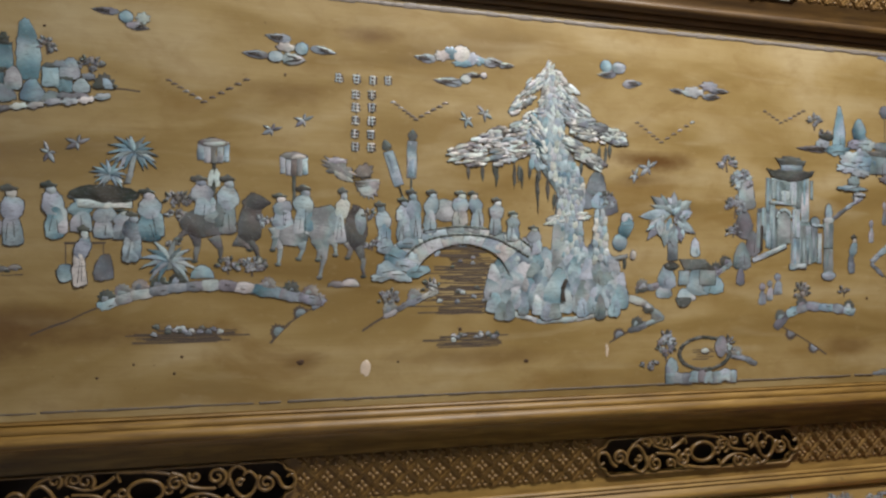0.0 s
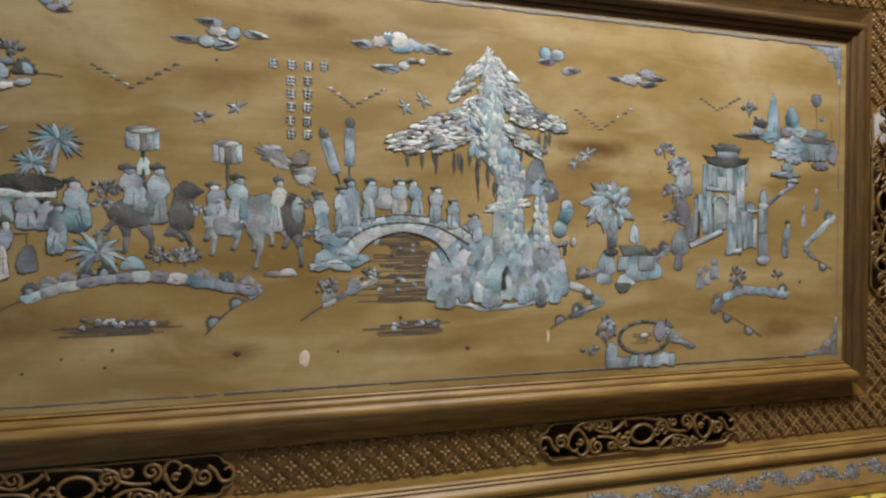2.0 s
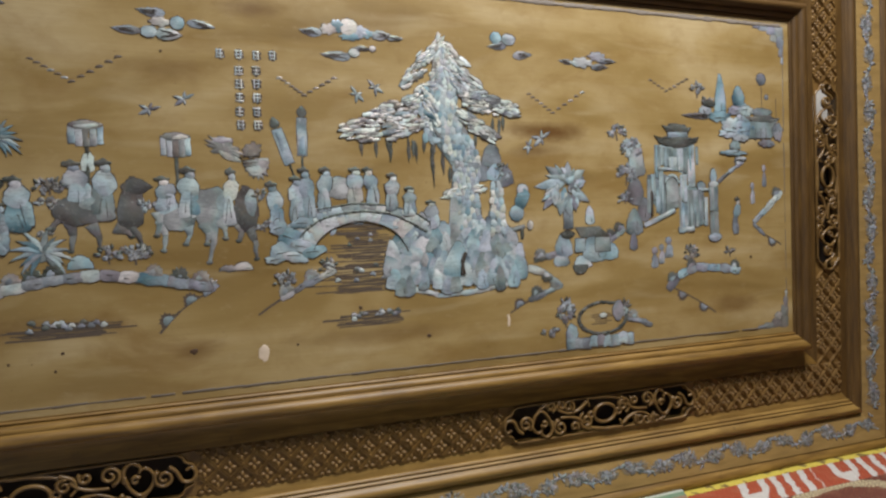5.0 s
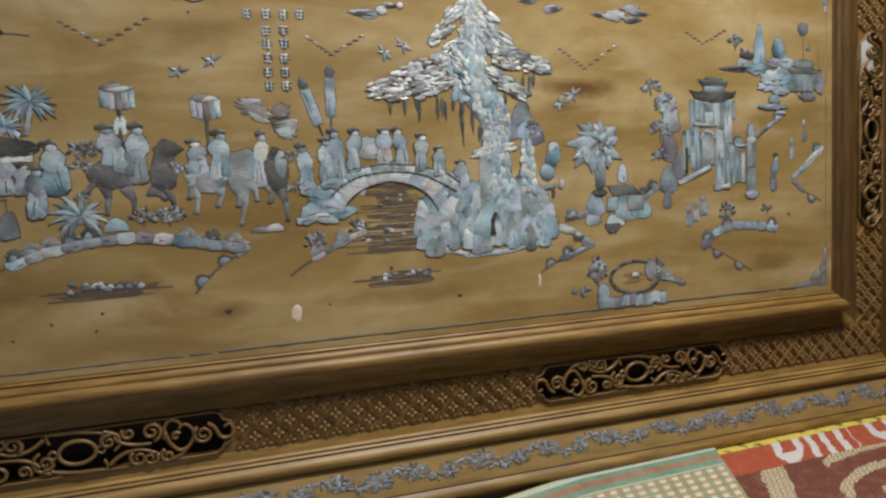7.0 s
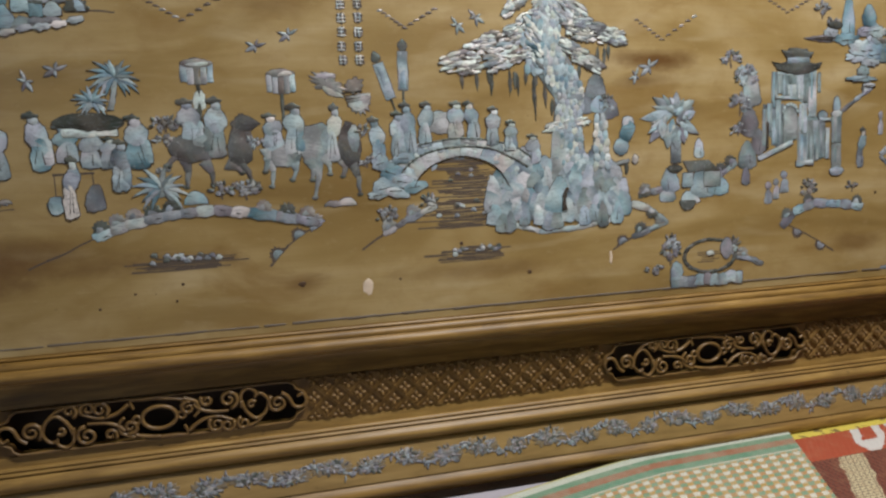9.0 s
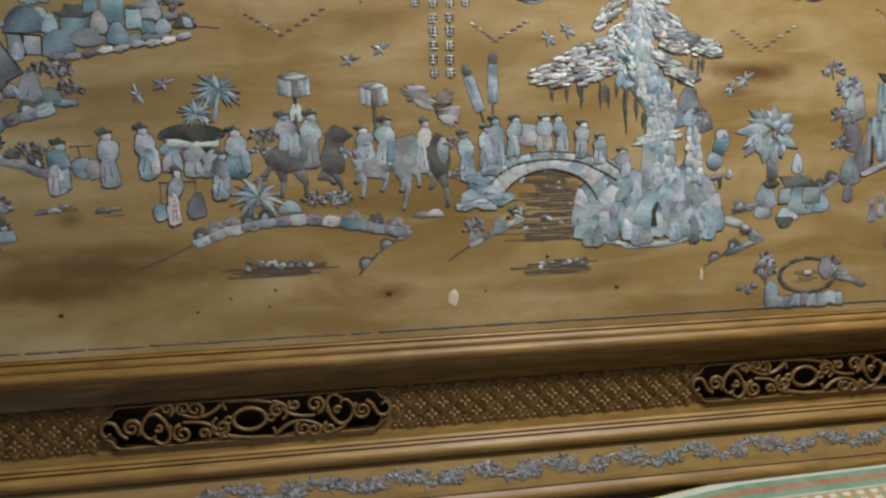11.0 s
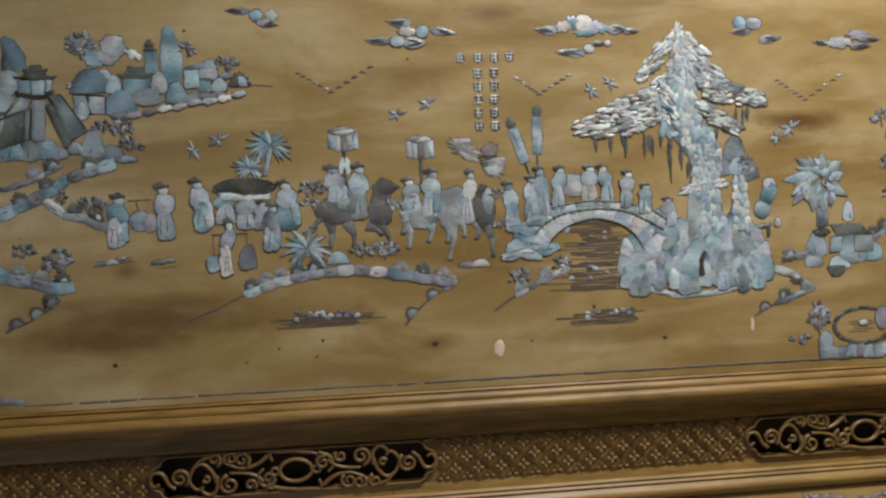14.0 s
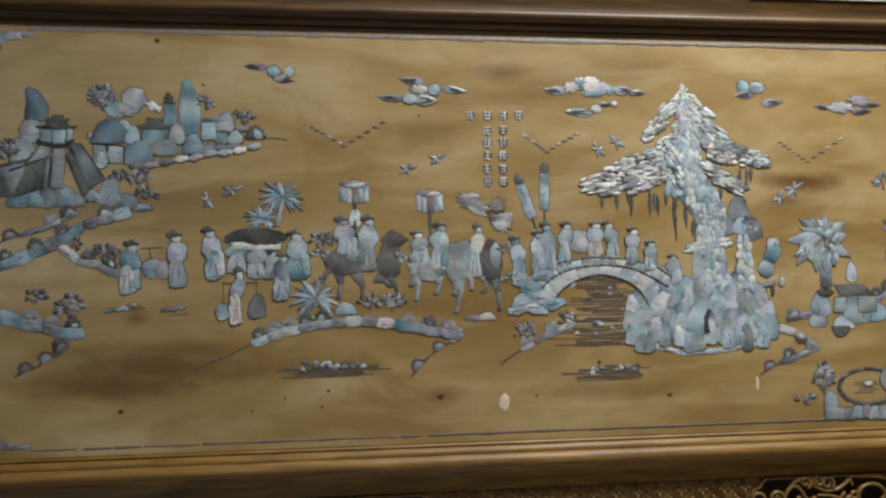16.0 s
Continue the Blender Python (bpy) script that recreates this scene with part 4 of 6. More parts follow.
lump(-0.335, 0.913, 0.045, 0.034, SAGE, ((-0.356, 0.912, -0.354, 0.870), (-0.322, 0.903, -0.325, 0.878), (-0.360, 0.924, -0.362, 0.891)), "broad sage shell mass on tapered strips")
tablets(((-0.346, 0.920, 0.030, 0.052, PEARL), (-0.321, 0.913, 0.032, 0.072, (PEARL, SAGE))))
lump(-0.288, 0.926, 0.050, 0.060, SAGE, ((-0.289, 0.902, -0.295, 0.851), (-0.280, 0.911, -0.272, 0.884), (-0.301, 0.907, -0.297, 0.877)), "rounded sage shell mass on tapered strips")
tablets(((-0.265, 0.902, 0.022, 0.082, (PEARL, BRIGHT)),))
lump(-0.242, 0.925, 0.034, 0.066, GLOOM, ((-0.240, 0.902, -0.230, 0.853), (-0.252, 0.904, -0.254, 0.880)), "upright dark shell mass on tapered strips")
drum(-0.333, 1.015, 0.040, 0.034, 0.962)
bush(-0.496, 0.897, 0.02, 0.02, (SAGE,), 4)
bush(-0.423, 0.867, 0.03, 0.025, (DUSK, LILAC), 8)
bush(-0.390, 0.866, 0.05, 0.028, (DUSK, LILAC), 11)
m = Motif("inlay_fan", "fan of banded pale and dark shell slivers")
m.add(ruffle(-0.268, 1.011, 0.058, 0.025, 11, -0.45, 0.3), TAUPE).add(ruffle(-0.272, 1.023, 0.034, 0.010, 6, 0.0, 0.3), LILAC, grow=0.0005)
m.add(ruffle(-0.231, 1.009, 0.030, 0.023, 8, 0.3, 0.22), TAUPE)
m.add(petal(-0.278, 1.009, 0.036, 0.012, -0.5), BRIGHT, grow=0.0003)
m.add(frill(-0.226, 0.995, 0.040, -0.030, 0.1, 9), TAUPE).add(dome(-0.226, 0.996, 0.036, -0.024, 0.1), ROSE, grow=0.0003)
for k in range(4):
    m.scratch(-0.249 + 0.002 * k, 0.999 - 0.0045 * k, -0.219 - 0.002 * k, 1.001 - 0.0045 * k, 0.0010)
m.done()
banner(-0.195, 1.040, -0.178, 0.990, 0.015, 1.0)
banner(-0.158, 1.057, -0.159, 1.002, 0.015, 0.45)
bush(-0.218, 0.901, 0.02, 0.02, (LILAC,), 5)
bush(-0.224, 0.944, 0.016, 0.02, (DUSK, LILAC), 4)

# ---------------------------------------------------------------- inlay: long bank and reed islands
bank([(-0.674, 0.774), (-0.629, 0.792), (-0.589, 0.811), (-0.549, 0.826), (-0.501, 0.836), (-0.435, 0.841), (-0.386, 0.834), (-0.349, 0.828), (-0.294, 0.817)], 0.017, (PEARL, AQUA, ROSE, LILAC), 0.45, tail=2)
bank([(-0.364, 0.756), (-0.337, 0.785), (-0.303, 0.807), (-0.286, 0.819)], 0.008, (ROSE, LILAC), 0.7, tail=2)
m = Motif("inlay_mound", "pale aqua shell mound")
m.add(dome(-0.458, 0.850, 0.032, 0.018), AQUA)
m.done()
ripples(-0.477, 0.770, 0.150, 0.020, 13, 16)
ripples(-0.058, 0.754, 0.130, 0.020, 13, 16)
m = Motif("inlay_mound", "two low pale shell mounds")
m.add(dome(-0.270, 0.837, 0.026, 0.009), TAUPE).add(dome(-0.250, 0.838, 0.028, 0.011), ROSE)
m.done()
bank([(-0.231, 0.771), (-0.196, 0.793), (-0.161, 0.812), (-0.117, 0.830)], 0.010, (ROSE, LILAC), 0.6, tail=1)
bush(-0.192, 0.818, 0.035, 0.030, (LILAC, DUSK), 10)
bush(-0.126, 0.836, 0.03, 0.022, (LILAC, ROSE), 7)

# ---------------------------------------------------------------- inlay: arched bridge over the water
ripples(-0.068, 0.867, 0.118, 0.062, 27, 6, "engraved water under the arch")
ripples(-0.077, 0.815, 0.150, 0.040, 17, 8, "engraved water below the arch")
m = Motif("inlay_bridge", "arched bridge of pale rose shell stones")
CROWN = smooth([(-0.173, 0.876), (-0.151, 0.897), (-0.123, 0.911), (-0.075, 0.918), (-0.027, 0.913), (0.005, 0.899), (0.033, 0.883)], 4)
SOFFIT = smooth([(-0.148, 0.860), (-0.139, 0.876), (-0.116, 0.893), (-0.076, 0.903), (-0.038, 0.895), (-0.014, 0.879), (0.001, 0.854)], 4)
DECK = smooth([(-0.193, 0.894), (-0.163, 0.912), (-0.131, 0.922), (-0.075, 0.929), (-0.021, 0.923), (0.015, 0.912), (0.039, 0.896)], 4)
for low, high, step, mats in ((SOFFIT, CROWN, 3, (PEARL, PEARL, ROSE)), (CROWN, DECK, 2, (PEARL, SAGE, ROSE))):
    for k in range(0, 24, step):
        e = k + step
        m.add([low[k], low[(k + e) // 2], low[e], high[e], high[(k + e) // 2], high[k]], pick(*mats), grow=0.0003)
        for j in range(2):
            f, g = rng.random(), rng.random()
            m.add(ruffle(low[k][0] + (high[e][0] - low[k][0]) * f, low[k][1] + (high[e][1] - low[k][1]) * g, 0.014, 0.008, 5, rng.uniform(0, 3)), pick(BRIGHT, *mats), grow=0.0002)
for (xa, za), (xb, zb) in zip(CROWN, CROWN[1:]):
    m.scratch(xa, za, xb, zb, 0.0036, DUSK)
for (xa, za), (xb, zb) in zip(DECK[7:], DECK[8:]):
    m.scratch(xa, za + 0.001, xb, zb + 0.001, 0.0026, DUSK)
for (xa, za), (xb, zb) in zip(SOFFIT, SOFFIT[1:]):
    m.scratch(xa, za, xb, zb, 0.0016, INK)
for x, z, w, h in ((-0.198, 0.898, 0.027, 0.023), (-0.183, 0.884, 0.036, 0.027), (-0.163, 0.903, 0.036, 0.017), (-0.191, 0.863, 0.043, 0.028), (-0.203, 0.851, 0.033, 0.013), (-0.166, 0.870, 0.035, 0.019), (-0.148, 0.860, 0.041, 0.019), (-0.176, 0.853, 0.043, 0.016)):
    m.add(ruffle(x, z, w, h, 6, rng.uniform(-0.3, 0.3), 0.10), pick(PEARL, AQUA, PEARL, SAGE), grow=0.0006)
    m.scratch(x - w * 0.25, z + rng.uniform(-0.2, 0.2) * h, x + w * 0.2, z + rng.uniform(-0.2, 0.2) * h, 0.0014)
m.done()
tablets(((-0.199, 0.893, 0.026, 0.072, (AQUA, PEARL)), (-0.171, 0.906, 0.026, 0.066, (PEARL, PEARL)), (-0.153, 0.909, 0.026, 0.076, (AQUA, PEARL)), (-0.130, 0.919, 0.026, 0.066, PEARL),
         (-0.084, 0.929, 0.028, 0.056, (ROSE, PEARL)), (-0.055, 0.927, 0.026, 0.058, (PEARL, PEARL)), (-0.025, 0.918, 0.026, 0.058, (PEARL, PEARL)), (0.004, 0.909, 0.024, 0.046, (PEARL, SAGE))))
m = Motif("inlay_lump", "rounded sage shell mass")
m.add(blob(-0.105, 0.953, 0.044, 0.034), SAGE)
m.done()
tablets(((0.040, 0.887, 0.026, 0.046, (PEARL, LILAC)),))

# ---------------------------------------------------------------- inlay: the great tree and its rock
m = Motif("inlay_tree_trunk", "great tree trunk scaled with pale shell ovals")


def scaled(xa, za, xb, zb, wa, wb, rows, size):
    for r in range(rows):
        f = (r + 0.5) / rows
        cx, cz, w = xa + (xb - xa) * f, za + (zb - za) * f, wa + (wb - wa) * f
        n = max(2, round(w / (size * 0.8)))
        for k in range(n):
            off = ((k + 0.5 + 0.25 * (r % 2)) / n - 0.5) * w
            m.add(blob(cx + off, cz + rng.uniform(-0.002, 0.002), size * rng.uniform(0.8, 1.15), size * rng.uniform(1.3, 1.9), rng.uniform(-0.25, 0.25), n=8), pick(PEARL, PEARL, AQUA, PEARL, BRIGHT), grow=0.0003)


for spot in ((0.099, 0.840, 0.100, 0.941, 0.064, 0.050), (0.100, 0.941, 0.105, 0.996, 0.048, 0.048), (0.105, 0.990, 0.076, 1.040, 0.048, 0.056), (0.074, 1.030, 0.071, 1.175, 0.048, 0.012), (0.157, 0.876, 0.155, 0.960, 0.028, 0.018)):
    m.add(bar(*spot), SAGE)
scaled(0.099, 0.845, 0.100, 0.941, 0.062, 0.048, 9, 0.0105)
scaled(0.100, 0.941, 0.105, 0.996, 0.046, 0.046, 6, 0.0095)
scaled(0.105, 0.996, 0.079, 1.036, 0.050, 0.060, 5, 0.0095)
scaled(0.076, 1.036, 0.071, 1.175, 0.045, 0.014, 14, 0.009)
scaled(0.064, 1.027, 0.058, 1.103, 0.066, 0.05, 7, 0.012)
scaled(0.065, 1.054, 0.022, 1.083, 0.022, 0.03, 4, 0.012)
scaled(0.157, 0.876, 0.155, 0.960, 0.030, 0.020, 7, 0.011)
m.done()
m = Motif("inlay_tree_foliage", "spreading tree foliage of glittering shell slivers", 0.0006)


def foliage(xa, za, xb, zb, thick, n, mats):
    """Layered jagged plates, with bright slivers on top, along a bough."""
    ang = math.atan2(zb - za, xb - xa)
    if math.cos(ang) < 0:
        ang += math.pi
    c, s = math.cos(ang * 0.7), math.sin(ang * 0.7)
    for k in range(int(1.0 * n)):
        f, g = rng.random(), rng.uniform(-0.5, 0.5)
        x, z = xa + (xb - xa) * f, za + (zb - za) * f + g * thick * (1.1 - 0.5 * abs(2 * f - 1))
        plate = cut(0, 0, rng.uniform(0.012, 0.030), rng.uniform(0.005, 0.011), ((-0.5, 0.0), (-0.36, -0.38), (-0.22, -0.2), (-0.06, -0.5), (0.1, -0.22), (0.26, -0.46), (0.38, -0.15), (0.5, 0.05), (0.3, 0.42), (0.0, 0.5), (-0.3, 0.4)), 0.09)
        m.add([(x + p * c - q * s, z + p * s + q * c) for p, q in plate], pick(*mats), grow=0.0010)
    for k in range(int(0.7 * n)):
        f, g = rng.random(), rng.uniform(-0.5, 0.5)
        x, z = xa + (xb - xa) * f, za + (zb - za) * f + g * thick * (1.1 - 0.5 * abs(2 * f - 1))
        m.add(petal(x - 0.008, z, rng.uniform(0.010, 0.020), rng.uniform(0.0026, 0.0050), ang * 0.7 + rng.uniform(-0.4, 0.4)), pick(*mats, BRIGHT), grow=0.0003)


GLITTER = (BRIGHT, ROSE, SAGE, TAUPE, PEARL, BRIGHT)
foliage(0.066, 1.179, 0.004, 1.113, 0.026, 48, GLITTER)
foliage(0.068, 1.176, 0.051, 1.107, 0.05, 34, GLITTER)
foliage(0.008, 1.083, 0.061, 1.112, 0.03, 24, (SAGE, PEARL, LILAC, BRIGHT))
foliage(0.074, 1.175, 0.136, 1.098, 0.034, 56, GLITTER)
foliage(0.080, 1.140, 0.124, 1.092, 0.05, 30, (SAGE, PEARL, LILAC, BRIGHT))
foliage(-0.096, 1.037, 0.041, 1.062, 0.044, 84, (ROSE, BRIGHT, PEARL, TAUPE, BRIGHT))
foliage(-0.047, 1.067, 0.027, 1.083, 0.020, 22, (TAUPE, PEARL, LILAC, BRIGHT))
foliage(0.099, 1.091, 0.196, 1.079, 0.028, 46, (BRIGHT, ROSE, LILAC, BRIGHT))
foliage(0.094, 1.073, 0.154, 1.034, 0.030, 34, (BRIGHT, BRIGHT, ROSE, SAGE))
foliage(0.037, 1.097, 0.055, 1.045, 0.05, 26, (AQUA, PEARL, SAGE, BRIGHT))
foliage(0.114, 1.101, 0.160, 1.094, 0.02, 14, (LILAC, LILAC, SAGE))
m.done()
m = Motif("inlay_tassel_fringe", "hanging tassels of dark shell slivers")
for x, z, l in ((-0.070, 1.027, 0.026), (-0.046, 1.028, 0.030), (-0.027, 1.030, 0.022), (-0.021, 1.027, 0.036), (0.007, 1.030, 0.040), (0.018, 1.028, 0.038), (0.014, 1.030, 0.030),
                (0.033, 1.030, 0.024), (0.044, 1.026, 0.075), (0.063, 1.013, 0.042), (0.049, 1.031, 0.030), (0.076, 0.987, 0.030), (0.154, 1.066, 0.038), (0.165, 1.067, 0.036),
                (0.172, 1.070, 0.026), (0.121, 1.038, 0.022)):
    m.add(petal(x, z, l, 0.0060, -math.pi / 2 + rng.uniform(-0.08, 0.08)), DUSK, grow=0.0004)
m.done()
m = Motif("inlay_tree_ledge", "pale bracket of shell slivers across the trunk")
foliage(0.069, 0.940, 0.129, 0.951, 0.012, 12, (BRIGHT, BRIGHT, ROSE))
m.done()
rocks(((0.148, 0.988, 0.035, 0.035), (0.128, 0.964, 0.035, 0.03), (0.168, 0.956, 0.04, 0.035), (0.153, 0.965, 0.03, 0.025)), "blue-grey shell crag beside the tree", (AQUA, SAGE, LILAC))
bush(0.169, 0.974, 0.035, 0.035, (LILAC, SAGE), 8)
m = Motif("inlay_upright", "curved aqua shell upright", 0.0012)
m.add(blob(0.203, 0.932, 0.024, 0.042, -0.35), AQUA).add(blob(0.192, 0.909, 0.026, 0.030, -0.6), AQUA).add(blob(0.205, 0.946, 0.020, 0.024), PEARL)
m.add(blob(0.217, 0.888, 0.012, 0.016), BRIGHT).add(bar(0.183, 0.881, 0.206, 0.887, 0.006), SAGE).add(bar(0.201, 0.866, 0.202, 0.885, 0.005), DUSK)
m.done()
ROCKS = []
for row, (xa, xb, foot, n, size) in enumerate(((-0.010, 0.175, 0.868, 9, 0.032), (-0.030, 0.190, 0.850, 11, 0.032), (-0.035, 0.200, 0.832, 12, 0.032), (-0.034, 0.205, 0.815, 12, 0.033), (-0.030, 0.200, 0.800, 12, 0.034), (-0.025, 0.190, 0.790, 11, 0.030))):
    for k in range(n):
        ROCKS.append((xa + (xb - xa) * (k + 0.5 + rng.uniform(-0.3, 0.3)) / n, foot + rng.uniform(-0.006, 0.006), size * rng.uniform(0.65, 1.0), size * rng.uniform(0.85, 1.35)))
rocks(ROCKS, "heap of rounded pale blue shell boulders", (PEARL, PEARL, PEARL, AQUA, SAGE))
m = Motif("inlay_rock_face", "broad pale rock with a dark cleft", 0.0022)
m.add(peak(0.079, 0.812, 0.042, 0.056, 0.006), AQUA)
m.add(bar(0.097, 0.848, 0.091, 0.832, 0.005, 0.007), INK, grow=0, high=0.0026).add(bar(0.091, 0.832, 0.092, 0.812, 0.004, 0.009), INK, grow=0, high=0.0026)
m.done()
bank([(-0.006, 0.798), (0.051, 0.781), (0.110, 0.783), (0.172, 0.794)], 0.009, (PEARL, SAGE, ROSE), 0.2, "broken shell edging at the foot of the rocks")
bank([(0.176, 0.744), (0.214, 0.763), (0.273, 0.783), (0.241, 0.808), (0.209, 0.817)], 0.011, (LILAC, SAGE, ROSE), 0.5, tail=1)

# ---------------------------------------------------------------- inlay: pale flower tree, hut and gate
m = Motif("inlay_plant", "large pale-leaved plant of shell petals", 0.0008)
m.add(bar(0.291, 0.880, 0.290, 0.932, 0.020, 0.014), SAGE)
for xa, za, xb, zb, w, lean in ((0.288, 0.962, 0.226, 0.952, 0.016, 0.35), (0.288, 0.964, 0.249, 0.986, 0.015, 0.2), (0.291, 0.964, 0.293, 0.995, 0.013, 0), (0.295, 0.962, 0.326, 0.980, 0.016, -0.1), (0.294, 0.944, 0.324, 0.969, 0.019, 0), (0.302, 0.947, 0.334, 0.925, 0.013, -0.35), (0.273, 0.951, 0.242, 0.914, 0.014, 0.25), (0.280, 0.945, 0.275, 0.902, 0.018, 0.1), (0.291, 0.942, 0.294, 0.898, 0.018, 0), (0.266, 0.953, 0.266, 0.919, 0.014, 0.1), (0.305, 0.953, 0.327, 0.962, 0.014, 0), (0.300, 0.940, 0.307, 0.910, 0.014, -0.1)):
    span, way = math.hypot(xb - xa, zb - za), math.atan2(zb - za, xb - xa)
    m.add(petal(xa, za, span, w * 1.15, way + lean * 0.3, 6, -lean * 0.3), pick(PEARL, PEARL, SAGE, LILAC), grow=0.0005)
    for k in range(3):
        m.add(petal(xa + rng.uniform(-0.008, 0.008), za + rng.uniform(-0.008, 0.008), span * rng.uniform(0.4, 0.75), w * 0.6, way + rng.uniform(-0.5, 0.5)), pick(PEARL, SAGE, AQUA, BRIGHT), grow=0.0003)
m.done()
rocks(((0.282, 0.834, 0.034, 0.038), (0.277, 0.818, 0.03, 0.025), (0.341, 0.824, 0.05, 0.045), (0.370, 0.825, 0.04, 0.03), (0.318, 0.813, 0.035, 0.02), (0.334, 0.888, 0.018, 0.03)), "pale rounded shell pieces round the hut", (PEARL, AQUA, PEARL))
m = Motif("inlay_hut", "small hut with a dark sloping roof", 0.0012)
m.add([(0.304, 0.882), (0.353, 0.882), (0.374, 0.865), (0.315, 0.864)], DUSK)
m.add(blob(0.289, 0.870, 0.026, 0.014), DUSK).add(dome(0.313, 0.817, 0.03, -0.016), DUSK)
m.add(bar(0.313, 0.862, 0.313, 0.839, 0.02), PEARL).add(bar(0.359, 0.863, 0.359, 0.838, 0.03), SAGE)
m.done()
bank([(0.225, 0.828), (0.268, 0.838)], 0.010, (LILAC, DUSK), 0.4)
bank([(0.370, 0.853), (0.406, 0.877)], 0.012, (LILAC, SAGE), 0.8)
m = Motif("inlay_gate_tower", "tall gate tower of sage shell columns with dark roofs")


def column(xa, za, xb, zb, w, mat):
    """Stones one over another, in slightly different widths."""
    n = max(1, round((za - zb) / 0.060))
    for k in range(n):
        f, g = k / n, (k + 0.97) / n
        m.add(bar(xa + (xb - xa) * f, za + (zb - za) * f, xa + (xb - xa) * g, za + (zb - za) * g, w * 1.42, w * 1.42), pick(SAGE, SAGE, mat), grow=0.0003)
        m.add(bar(xa + (xb - xa) * f - w * 0.2, za + (zb - za) * f - 0.001, xa + (xb - xa) * g - w * 0.2, za + (zb - za) * g + 0.001, w * 0.4, w * 0.4), pick(PEARL, SAGE, AQUA), grow=0.0002, high=0.0008)


for x0, x1, z0, z1 in ((0.474, 0.562, 0.962, 1.026), (0.457, 0.500, 0.898, 0.972), (0.528, 0.600, 0.870, 0.950)):
    m.add([(x0, z0), (x1, z0 + 0.004), (x1, z1), (x0, z1)], SAGE, grow=0.0006, high=0.0002)
for spot in ((0.480, 1.025, 0.481, 0.901, 0.0085, PEARL), (0.490, 1.021, 0.491, 0.987, 0.0080, SAGE), (0.501, 1.020, 0.501, 0.983, 0.0085, PEARL), (0.515, 1.019, 0.515, 1.004, 0.0122, AQUA), (0.515, 1.003, 0.515, 0.982, 0.0122, SAGE), (0.531, 1.021, 0.531, 0.977, 0.0103, PEARL), (0.543, 1.022, 0.543, 0.972, 0.0085, SAGE), (0.556, 1.027, 0.557, 0.946, 0.0113, PEARL), (0.570, 1.023, 0.570, 0.989, 0.0047, SAGE)):
    column(*spot)
for spot in ((0.470, 0.973, 0.471, 0.924, 0.0066, SAGE), (0.461, 0.964, 0.461, 0.900, 0.0066, SAGE), (0.488, 0.984, 0.489, 0.897, 0.0070, SAGE), (0.538, 0.971, 0.539, 0.869, 0.0113, PEARL), (0.552, 0.942, 0.552, 0.873, 0.0085, SAGE), (0.564, 0.943, 0.565, 0.873, 0.0085, PEARL), (0.577, 0.942, 0.577, 0.876, 0.0094, SAGE), (0.589, 0.929, 0.589, 0.875, 0.0061, PEARL), (0.607, 0.950, 0.608, 0.853, 0.0146, PEARL)):
    column(*spot)
m.add([(0.499, 0.905), (0.498, 0.953), (0.503, 0.963), (0.512, 0.967), (0.521, 0.962), (0.526, 0.953), (0.526, 0.912)], SAGE, high=0.0003)
ax, az = 0.512, 0.955
for k in range(7):
    t = math.pi * (k + 0.5) / 7
    m.add(bar(ax + 0.0120 * math.cos(t), az + 0.0120 * math.sin(t), ax + 0.0175 * math.cos(t), az + 0.0175 * math.sin(t), 0.0052, 0.0068), pick(PEARL, PEARL, SAGE), grow=0.0003)
m.add(bar(0.466, 0.942, 0.466, 0.898, 0.0050), INK, grow=0, high=0.0014)
m.add(bar(0.449, 0.881, 0.517, 0.907, 0.008), SAGE).add(bar(0.525, 0.870, 0.560, 0.871, 0.010), PEARL)
m.add(bar(0.481, 0.982, 0.528, 0.981, 0.006), SAGE).add(bar(0.571, 0.945, 0.595, 0.943, 0.005), PEARL)
m.add(blob(0.607, 0.969, 0.015, 0.028), PEARL).add(blob(0.607, 0.953, 0.022, 0.012), SAGE).add(blob(0.609, 0.854, 0.030, 0.016), LILAC).add(blob(0.578, 0.950, 0.020, 0.016), PEARL)
m.add([(0.504, 1.048), (0.548, 1.049), (0.550, 1.040), (0.503, 1.039)], PEARL)
m.add([(0.474, 1.042), (0.485, 1.038), (0.500, 1.041), (0.548, 1.040), (0.564, 1.038), (0.575, 1.041), (0.569, 1.031), (0.547, 1.022), (0.525, 1.020), (0.497, 1.025), (0.484, 1.029)], DUSK)
m.add([(0.493, 1.061), (0.502, 1.058), (0.509, 1.064), (0.542, 1.063), (0.548, 1.056), (0.557, 1.058), (0.552, 1.049), (0.503, 1.048)], DUSK)
m.done()
bush(0.395, 1.046, 0.04, 0.03, (LILAC, LILAC, DUSK), 8)
bush(0.425, 1.017, 0.05, 0.045, (LILAC, PEARL), 12)
bush(0.412, 0.972, 0.045, 0.04, (PEARL, LILAC), 10)
bush(0.409, 0.930, 0.03, 0.02, (LILAC,), 6)
rocks(((0.436, 0.972, 0.034, 0.06), (0.430, 0.922, 0.035, 0.05), (0.427, 0.867, 0.034, 0.045), (0.425, 0.839, 0.016, 0.03), (0.448, 0.891, 0.03, 0.04)), "pale rocks beside the gate", (PEARL, LILAC, SAGE))
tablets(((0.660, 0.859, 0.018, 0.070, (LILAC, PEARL)),))
